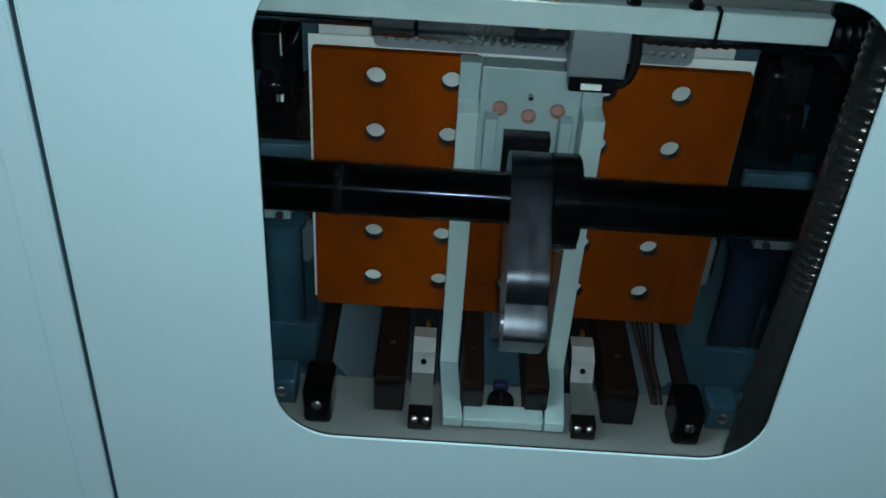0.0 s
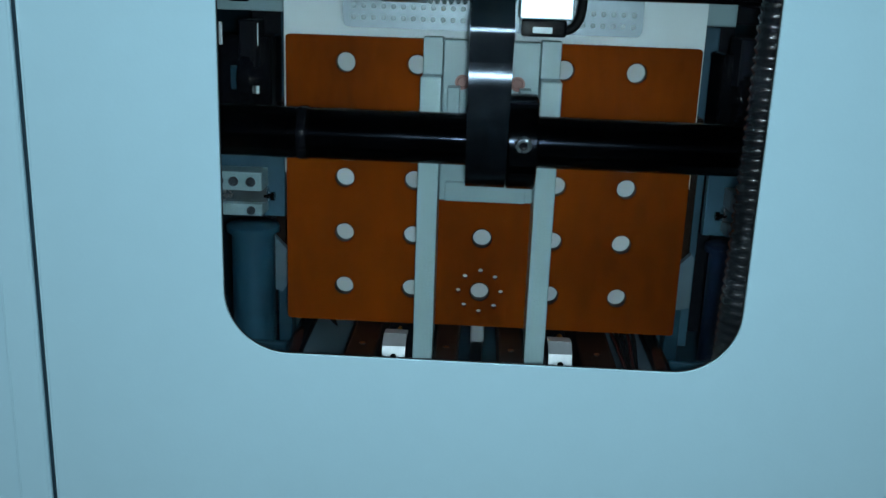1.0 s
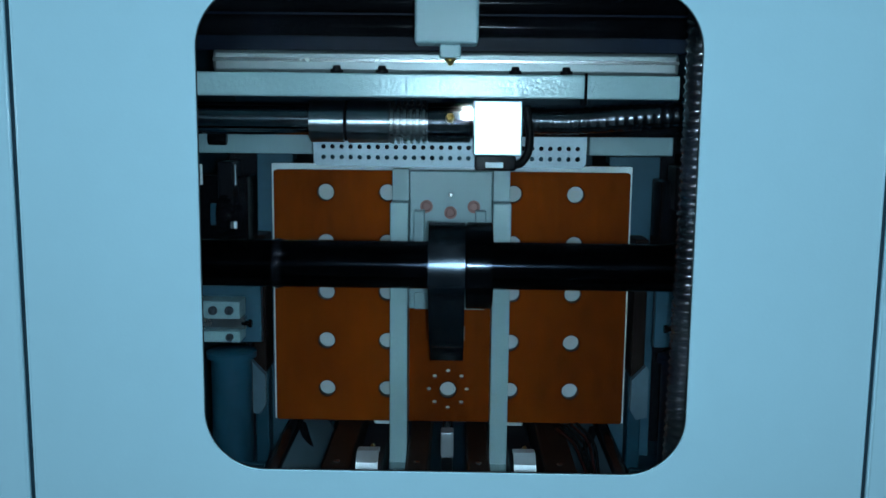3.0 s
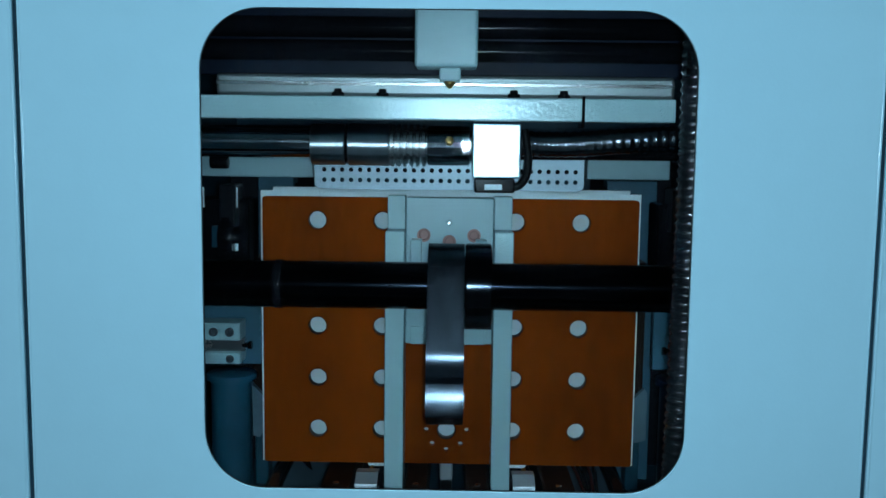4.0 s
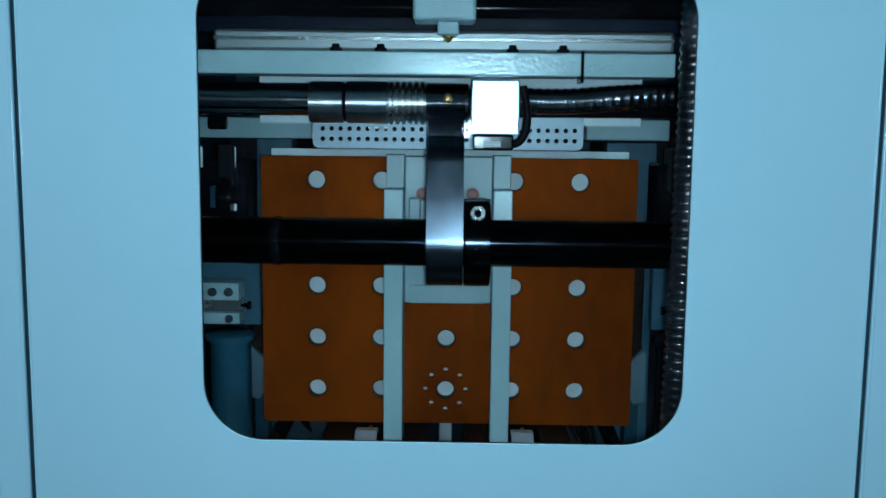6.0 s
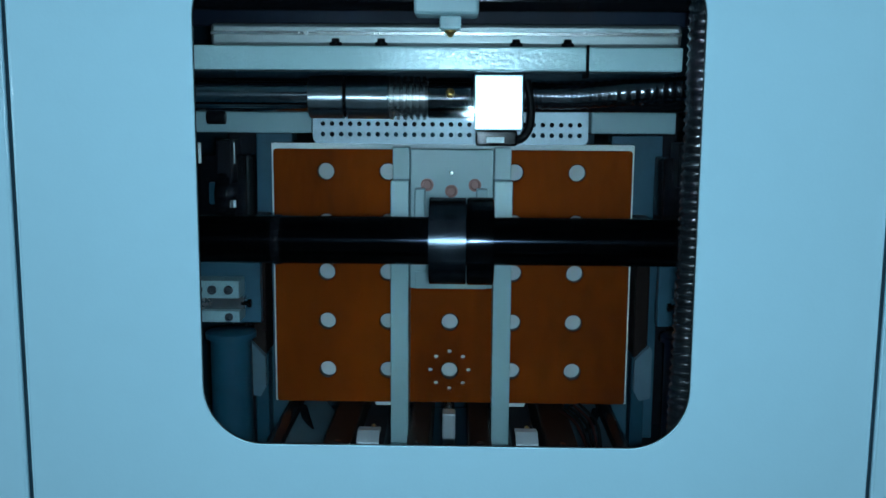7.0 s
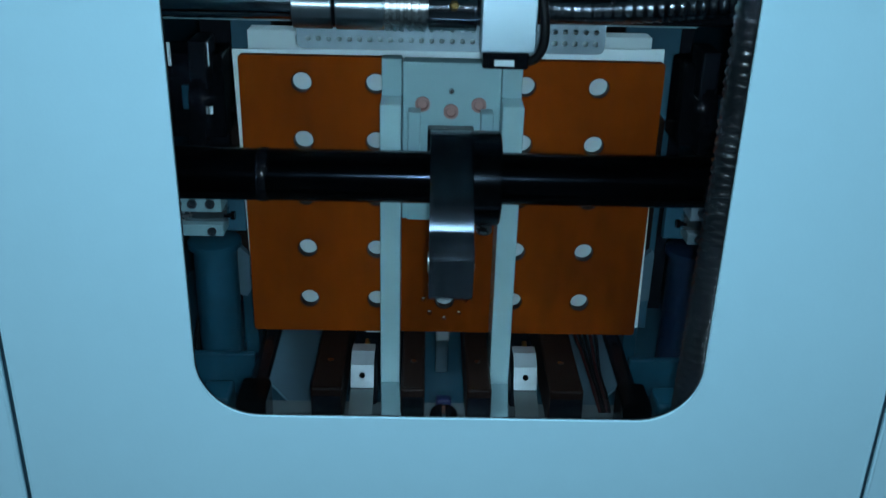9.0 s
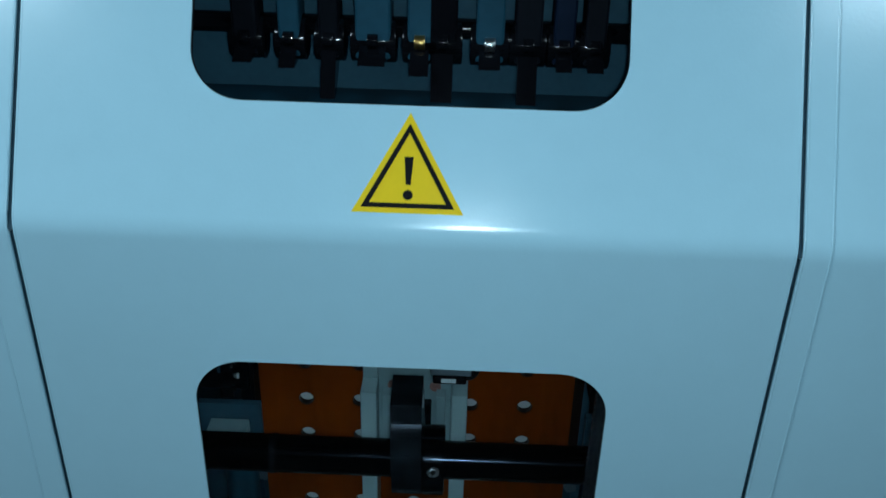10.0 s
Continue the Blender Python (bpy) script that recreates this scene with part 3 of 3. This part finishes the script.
def arm_mesh():
    """Lever in the yz plane: round hub, straight flanks, rounded shoulders and a narrower square tip."""
    out = [(0.049 * math.cos(a), 0.049 * math.sin(a)) for a in (radians(176 + 188 * k / 24) for k in range(25))]
    side = [(0.0465 - 0.045 * (1 - math.cos(a)), 0.084 + 0.045 * math.sin(a)) for a in (radians(4 + 48 * k / 10) for k in range(11))]
    side += [(0.0285, 0.151), (0.025, 0.155)]
    out += side + [(-w, z) for w, z in side[::-1]]
    bm = bmesh.new()
    ring = [[bm.verts.new((x, y, z)) for y, z in out] for x in (-0.0215, 0.0195)]
    n = len(out)
    for i in range(n):
        bm.faces.new((ring[0][i], ring[0][(i + 1) % n], ring[1][(i + 1) % n], ring[1][i]))
    for r in ring:
        bm.faces.new(r)
    return bm


arm = part("arm", arm_mesh(), ARM, crank, "glossy black lever arm", smooth=45)
part("roller_pin", rod((-0.0228, 0, 0.132), (0.0208, 0, 0.132), 0.009, 20, 0.001), STEEL, arm, "steel roller pin", smooth=40)

# ---- forming plunger: orange plates, posts and bracket; y is measured from the plates' front ----
plunger = thing("forming_plunger", "orange drilled bakelite forming plates on grey posts", "forming plunger", at=pose(0, 0.312, 0))
ROWS = [1.011 - 0.0688 * i for i in range(5)]
TOP, BOT = 1.041, 0.690


def ring8():
    return [circle(0.0265 * math.sin(math.pi * k / 4), ROWS[4] + 0.0265 * math.cos(math.pi * k / 4), 0.0033, 10) for k in range(8)]


R = 0.0116
left = sheet(rounded(-0.240, -0.055, BOT, TOP, 0.004, 3), [circle(x, z, R, 24) for x in (-0.169, -0.085) for z in ROWS], 0, 0.010)
plate_left = part("forming_plate", left, ORANGE, plunger, "drilled orange bakelite plate")
right = sheet(rounded(0.058, 0.2435, BOT, TOP, 0.004, 3), [circle(x, z, R, 24) for x in (0.086, 0.170) for z in ROWS], 0, 0.010)
plate_right = part("forming_plate", right, ORANGE, plunger, "drilled orange bakelite plate")
mid = sheet(rounded(-0.0545, 0.0575, BOT, 0.856, 0.001, 2), [circle(0, ROWS[3], R, 24), circle(0, ROWS[4], R, 24)] + ring8(), 0.001, 0.010)
plate_mid = part("middle_plate", mid, ORANGE, plunger, "drilled orange bakelite plate with a ring of small holes")
# dark rings paint the shade inside the large holes; one mesh, shared by all


def hole_shade_ring():
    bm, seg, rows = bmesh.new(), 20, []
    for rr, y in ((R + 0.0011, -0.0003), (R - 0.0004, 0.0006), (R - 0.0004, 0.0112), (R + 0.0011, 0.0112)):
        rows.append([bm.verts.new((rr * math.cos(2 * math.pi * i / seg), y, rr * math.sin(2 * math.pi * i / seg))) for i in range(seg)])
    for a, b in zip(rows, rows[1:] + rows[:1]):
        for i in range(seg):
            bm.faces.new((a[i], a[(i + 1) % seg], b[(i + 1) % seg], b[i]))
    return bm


shade_ring_mesh = None
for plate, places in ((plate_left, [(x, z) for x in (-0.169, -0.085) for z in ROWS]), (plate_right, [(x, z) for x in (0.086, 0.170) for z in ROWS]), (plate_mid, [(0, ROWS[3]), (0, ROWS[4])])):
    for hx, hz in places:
        if shade_ring_mesh is None:
            ring_ob = part("hole_shade_ring", hole_shade_ring(), BROWN, plate, smooth=40)
            shade_ring_mesh = ring_ob.data
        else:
            ring_ob = new("hole_shade_ring", shade_ring_mesh)
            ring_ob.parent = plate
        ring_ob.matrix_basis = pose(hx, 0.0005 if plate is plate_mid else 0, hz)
part("backing_board", box(-0.236, 0.239, 0.0115, 0.016, BOT + 0.004, TOP - 0.004, 0.0005), BOARD, plunger, "grey-white backing board behind the drilled plates")
for xa, xb in ((-0.0775, -0.054), (0.057, 0.0805)):
    part("post", box(xa, xb, -0.058, -0.001, 0.637, 1.003, 0.0015), HAMMER, plunger, "pale grey painted upright")
    foot = box(xa, xb, -0.155, -0.0585, 0.637, 0.652, 0.0015)
    toe = -0.068 if xa > 0 else 0.068
    for v in foot.verts:
        v.co.x += toe * (-0.0585 - v.co.y)
    part("post_foot", foot, POST, plunger)
    part("post_head", box(xa + 0.0005, xb - 0.0005, -0.022, -0.001, 1.003, 1.045, 0.001), POST, plunger)
part("bracket_plate", box(-0.0535, 0.0565, -0.026, -0.001, 0.857, 1.043, 0.0015), POST, plunger, "pale grey painted bracket plate")
part("bracket_rib", box(-0.047, -0.033, -0.048, -0.026, 0.93, 0.992, 0.0015), POST, plunger)
part("bracket_rib", box(0.034, 0.048, -0.048, -0.026, 0.93, 0.992, 0.0015), POST, plunger)
part("bracket_foot", box(-0.047, 0.048, -0.03, -0.026, 0.857, 0.88, 0.001), POST, plunger)
for x, z in ((-0.031, 0.996), (0.001, 0.988), (0.032, 0.996)):
    part("rubber_cup", lathe([(0, 0.0085), (0.003, 0.0085), (0.0035, 0.006), (0.001, 0.005)], (x, -0.026, z), (0, -1, 0), 18), COPPER, plunger, "dull red recessed cup", smooth=40)
part("bracket_pin", lathe([(0, 0.003), (0.006, 0.003), (0.007, 0.002)], (0.001, -0.026, 1.012), (0, -1, 0), 10), BRIGHT, plunger, "small bright pin", smooth=40)
part("cross_foot", box(-0.0465, 0.0495, -0.155, -0.128, 0.637, 0.650, 0.002), POST, plunger, "pale grey painted cross bar")
roller_block = part("roller_block", box(-0.025, 0.027, -0.045, -0.0262, 0.924, 0.972, 0.002), BLACK, plunger, "black roller block")
part("push_roller", rod((-0.0165, -0.047, 0.947), (0.0185, -0.047, 0.947), 0.0085, 24, 0.001), BRIGHT, roller_block, "bright steel push roller", smooth=40)


# ---- card blanks that drop behind the plates ----
def card_outline():
    z0, z1, x = 0.684, 1.0475, 0.2495
    return [(0.003 - x, z0), (-0.106, z0), (-0.104, z0 - 0.006), (-0.076, z0 - 0.006), (-0.074, z0), (0.076, z0), (0.078, z0 - 0.006), (0.106, z0 - 0.006), (0.108, z0), (x, z0), (x, z1), (0.003 - x, z1)]


blank = part("card_blank", sheet(card_outline(), [], 0, 0.0012), PAPER)
tagged(blank, "plain white card blank fed between the plates", "card blank", "card blanks")
# the first three already stand in the die when the clip begins
BLANKS = [blank] + [copy_thing(blank, pose(0, 0.0, 0)) for k in range(11)]

# die frame that takes the blanks
die = thing("die_frame", "dark steel die frame behind the forming plates", "die frame")
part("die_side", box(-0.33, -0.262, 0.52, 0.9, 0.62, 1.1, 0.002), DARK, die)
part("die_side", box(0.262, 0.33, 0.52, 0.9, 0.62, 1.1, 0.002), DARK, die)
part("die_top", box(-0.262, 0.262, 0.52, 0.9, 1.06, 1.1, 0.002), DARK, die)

# ---- deck below the plates ----
deck = thing("deck_plate", "pale grey painted steel deck with dark front edge", "deck")
part("deck_top", box(-0.40, 0.40, 0.135, 0.238, 0.612, 0.633, 0.002), DECK, deck)
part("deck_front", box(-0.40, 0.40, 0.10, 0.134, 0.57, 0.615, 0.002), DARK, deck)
part("rear_tray", box(-0.42, 0.42, 0.239, 0.70, 0.575, 0.585, 0.002), REAR, deck)
part("tray_stay", box(-0.42, -0.24, 0.30, 0.31, 0.586, 0.66, 0.002), INNER, deck)
part("tray_stay", box(0.24, 0.42, 0.30, 0.31, 0.586, 0.66, 0.002), INNER, deck)
for sgn in (-1, 1):
    # folded sheet-metal guides that lean inward beside the slide bars
    bm = box(-0.0015, 0.0015, 0.24, 0.56, -0.045, 0.045, 0.0004)
    bmesh.ops.transform(bm, verts=bm.verts[:], matrix=Matrix.Translation((sgn * 0.192, 0, 0.632)) @ Matrix.Rotation(sgn * 0.7, 4, "Y"))
    part("sheet_guide", bm, GUIDE, deck, "blue-grey folded sheet guide")
knob = part("knob", lathe([(0, 0.015), (0.003, 0.017), (0.008, 0.016), (0.011, 0.012), (0.012, 0.004)], (0.0, 0.204, 0.633), (0, -0.2, 1), 24), BLACK, deck, "black round knob", smooth=40)
part("knob_slot", box(-0.002, 0.002, 0.193, 0.211, 0.6435, 0.6462, 0.0004), STEEL, knob)


def slide_bar(x0, x1):
    ob = thing("slide_bar", "dark brown bakelite slide bar with a countersunk screw", "slide bar", "slide bars")
    part("bar", box(x0, x1, 0.1835, 0.60, 0.634, 0.686, 0.003), BROWN, ob)
    part("end_cap", box(x0 + 0.001, x1 - 0.001, 0.179, 0.1832, 0.635, 0.676, 0.001), BLACK, ob)
    part("screw", lathe([(0, 0.004), (0.0015, 0.004), (0.0018, 0.003)], ((x0 + x1) / 2, 0.245, 0.6858), (0, 0, 1), 12), BRIGHT, ob, smooth=40)


for x0, x1 in ((-0.155, -0.119), (-0.051, -0.023), (0.026, 0.055), (0.122, 0.162)):
    slide_bar(x0, x1)


def side_rod(x):
    ob = thing("side_rod", "black round guide rod with a steel end block", "guide rod", "guide rods")
    part("rod", rod((x, 0.20, 0.672), (x * 1.02, 0.58, 0.672), 0.0105, 24), BLACK, ob, smooth=40)
    block = part("end_block", box(x - 0.017, x + 0.017, 0.15, 0.205, 0.634, 0.688, 0.006), GLOSSBLACK, ob)
    part("end_screw", lathe([(0, 0.006), (0.004, 0.006), (0.005, 0.004)], (x, 0.151, 0.665), (0, -1, 0.3), 14), BRIGHT, block, smooth=40)
    s = 1 if x > 0 else -1
    part("stay", rod((x - s * 0.010, 0.42, 0.674), (x - s * 0.030, 0.44, 0.588), 0.006, 12), BLACK, ob, smooth=40)
    lug = part("side_lug", box(x + s * 0.03, x + s * 0.065, 0.18, 0.22, 0.634, 0.672, 0.004), INNER, ob)
    part("lug_screw", lathe([(0, 0.006), (0.004, 0.006), (0.005, 0.004)], (x + s * 0.047, 0.181, 0.655), (0, -1, 0.3), 12), STEEL, lug, smooth=40)


side_rod(-0.219)
side_rod(0.219)


def slab(prof, x0, x1):
    """Solid with the outline prof in the yz plane, from x0 to x1."""
    bm = bmesh.new()
    ring = [[bm.verts.new((xx, y, z)) for y, z in prof] for xx in (x0, x1)]
    n = len(prof)
    for i in range(n):
        bm.faces.new((ring[0][i], ring[0][(i + 1) % n], ring[1][(i + 1) % n], ring[1][i]))
    bm.faces.new(ring[0]), bm.faces.new(ring[1])
    return bm


def toggle_clamp(x):
    ob = thing("toggle_clamp", "bright metal clamp with brass screw and black foot", "clamp", "clamps")
    w = 0.0135
    strap = part("strap", slab([(0.262, 0.700), (0.240, 0.703), (0.222, 0.694), (0.213, 0.668), (0.217, 0.667), (0.226, 0.690), (0.241, 0.699), (0.262, 0.696)], x - w, x + w), SATIN, ob, "bright bent metal strap")
    part("strap_hole", rod((x, 0.2165, 0.683), (x, 0.223, 0.6815), 0.0036, 12), BLACK, strap, smooth=40)
    part("lower_strap", slab([(0.2128, 0.667), (0.172, 0.655), (0.172, 0.651), (0.2165, 0.664)], x - w, x + w), RAIL, ob, "dull brownish metal strap")
    foot = part("foot", box(x - 0.0145, x + 0.0145, 0.150, 0.1715, 0.634, 0.656, 0.002), BLACK, ob, "black foot")
    for dx in (-0.007, 0.007):
        part("foot_screw", lathe([(0, 0.0045), (0.004, 0.0045), (0.005, 0.003)], (x + dx, 0.152, 0.650), (0, -1, 0.6), 12), BRIGHT, foot, smooth=40)
    part("adjusting_screw", rod((x + 0.003, 0.256, 0.689), (x + 0.003, 0.272, 0.693), 0.0018, 12), BRASS, ob, "brass screw", smooth=40)
    part("knurled_nut", rod((x + 0.003, 0.272, 0.692), (x + 0.003, 0.281, 0.695), 0.0032, 16, 0.001), BRASS, ob, "brass nut", smooth=40)
    part("block", box(x - 0.016, x + 0.016, 0.228, 0.56, 0.634, 0.676, 0.002), DARK, ob)


toggle_clamp(-0.0975)
toggle_clamp(0.097)

pin = thing("centre_rod", "bright steel guide rod under the plates", "guide rod")
part("rod", rod((0.0, 0.36, 0.672), (0.0, 0.62, 0.672), 0.0075, 20), BRIGHT, pin, smooth=40)
part("rod_block", box(-0.009, 0.009, 0.358, 0.382, 0.650, 0.686, 0.002), SATIN, pin, "bright steel end block")
part("rod_post", box(-0.008, 0.008, 0.384, 0.394, 0.586, 0.67, 0.001), STEEL, pin)
tab = thing("cable_block", "small dark blue plastic cable block on the deck", "cable block")
part("block", box(-0.009, 0.010, 0.2245, 0.237, 0.6335, 0.645, 0.003), BLUE, tab)

# ---- wires ----
bundle = thing("wire_bundle", "thin red and black wires beside the slide bars", "wires")
for k, mat in enumerate((REDWIRE, RUBBER, RUBBER, REDWIRE, RUBBER)):
    d = 0.007 * k
    part("wire", hose([(0.150 + d, 0.37, 0.690 + 0.002 * k), (0.168 + d, 0.33, 0.685), (0.178 + 0.7 * d, 0.28, 0.668 - 0.003 * k), (0.186 + 0.5 * d, 0.235, 0.648), (0.190 + 0.4 * d, 0.215, 0.637)], 0.0021, seg=8), mat, bundle, smooth=60)
cables = thing("side_cables", "black cables hanging beside the round column", "cables")
for k in range(3):
    part("cable", hose([(-0.262 - 0.012 * k, 0.43, 0.80), (-0.275 - 0.015 * k, 0.42, 0.74), (-0.305 - 0.012 * k, 0.40, 0.67), (-0.335, 0.38, 0.60 + 0.01 * k)], 0.0035, seg=8), RUBBER, cables, smooth=60)
earth = thing("earth_wire", "yellow-green earth wire with a white tag", "wires")
part("wire", hose([(0.300, 0.38, 1.045), (0.306, 0.375, 1.02), (0.300, 0.372, 1.0), (0.310, 0.38, 0.975)], 0.0034, seg=8), GREENWIRE, earth, "yellow-green wire", smooth=60)
part("tag", sheet([(0.292, 0.990), (0.312, 0.984), (0.316, 1.012), (0.304, 1.020), (0.293, 1.008)], [], 0.362, 0.3632), PAPER, earth, "small white tag")

# ---- feeder behind the upper window ----
feed = thing("feeder_plate", "blue-grey painted feeder plate behind the upper window", "feeder")
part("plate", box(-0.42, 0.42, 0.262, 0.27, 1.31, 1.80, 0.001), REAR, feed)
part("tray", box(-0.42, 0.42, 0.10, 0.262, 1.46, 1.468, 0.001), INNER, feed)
part("rail", rod((-0.42, 0.215, 1.56), (0.42, 0.215, 1.56), 0.012, 24), BLACK, feed, smooth=40)


def feed_finger(x, w, z0, mat, screw_mat):
    ob = thing("feed_finger", "dark feed finger with a pinch screw on the rail", "feed finger", "feed fingers")
    part("finger", box(x - w, x + w, 0.185, 0.232, 1.53, 1.68, 0.003), mat, ob)
    hub = part("hub", rod((x - w - 0.006, 0.208, 1.545), (x + w + 0.006, 0.208, 1.545), 0.024, 24, 0.002), BLACK, ob, smooth=40)
    part("toe", slab([(0.19, 1.55), (0.16, z0), (0.175, z0), (0.225, 1.53)], x - w * 0.75, x + w * 0.75), BLACK, ob)
    part("screw", rod((x - 0.006, 0.183, 1.552), (x + 0.006, 0.183, 1.552), 0.008, 16, 0.001), screw_mat, hub, "pinch screw", smooth=40)


for x, w, z0, mat, sm in ((-0.19, 0.014, 1.53, DARK, BLACK), (-0.14, 0.012, 1.525, INNER, BLACK), (-0.095, 0.011, 1.49, DARK, BLACK), (-0.045, 0.02, 1.53, INNER, BLACK), (0.008, 0.014, 1.52, INNER, BRASS), (0.034, 0.016, 1.49, BLACK, BLACK), (0.087, 0.016, 1.53, INNER, BRIGHT), (0.13, 0.015, 1.49, DARK, BLACK), (0.17, 0.012, 1.53, NAVY_AND_SHADE, BLACK), (0.205, 0.012, 1.53, DARK, BLACK)):
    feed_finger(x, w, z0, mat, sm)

# ---- the light carried beside the lens ----
torch = thing("hand_torch", "small bright LED torch carried beside the lens", "torch", at=pose(0, 0, 0))
part("led", rod((0.018, -0.009, 0.006), (0.018, -0.009, 0.0065), 0.012, 32), GLOW, torch, "glowing white LED")
part("led_body", lathe([(0, 0.0145), (0.004, 0.0145), (0.012, 0.0138), (0.05, 0.011), (0.09, 0.011)], (0.018, -0.009, 0.0075), (0, 0, 1), 24), BLACK, torch, smooth=40)


# ---- what moves ----
LAND = -0.12
PUSH = [(-0.65, 0.397), (-0.6, 0.392), (-0.5, 0.342), (-0.4, 0.315), (-0.3, 0.312), (0.3, 0.312), (0.37, 0.318), (0.43, 0.352), (0.5, 0.392), (0.55, 0.397), (0.65, 0.397)]


def plunger_y(t):
    p = (t - LAND + 0.65) % PERIOD - 0.65
    for (a, ya), (b, yb) in zip(PUSH, PUSH[1:]):
        if p <= b:
            return ya + (yb - ya) * (p - a) / (b - a)
    return PUSH[-1][1]


def blank_pose(k, t):
    p = t - (LAND + PERIOD * k)
    if p < -0.62:
        return pose(0, 0.334 + 0.002 * max(k, 0), 0.66)
    if p < 0:
        return pose(0, 0.334 + 0.002 * k * min(1, -p / 0.3), -1.05 * p)
    if p < 0.72:
        return pose(0, plunger_y(min(t, LAND + PERIOD * k + 0.64)) + 0.022, 0)
    # each later blank pushes the pile a little further into the die
    later = sum(min(1, max(0, (p - PERIOD * j - 0.47) / 0.08)) for j in range(1, 12))
    return pose(0.0012 * (k % 3 - 1), 0.4195 + 0.0032 * later, 0)


# the crank's turn against an even one, in degrees: it hangs a little before each swing
SWING = [(0, 0), (19, 14), (47, 31), (75, 62), (103, 108), (130, 127), (158, 155), (185, 184), (213, 200), (241, 221), (269, 262), (297, 295), (325, 326), (360, 360)]


def crank_turn(t):
    turns, even = divmod((t - 0.83) * 360 / PERIOD, 360)
    for (a, ra), (b, rb) in zip(SWING, SWING[1:]):
        if even <= b:
            return turns * 360 + ra + (rb - ra) * (even - a) / (b - a)
    return (turns + 1) * 360


def motions():
    times = [i / 20 for i in range(201)]
    walk(crank, [(t, pose(*AX, crank_turn(t))) for t in times])
    walk(plunger, [(t, pose(0, plunger_y(t), 0)) for t in times])
    for k, ob in enumerate(BLANKS):
        lean = pose(0.018, 0, 0, 0, -1.2) if k == 10 else pose(0, 0, 0)  # the last blank lands askew
        walk(ob, [(t, blank_pose(k - 3, t) @ lean) for t in times])
    walk(torch, [(t, glide(t)) for t in times])


motions()
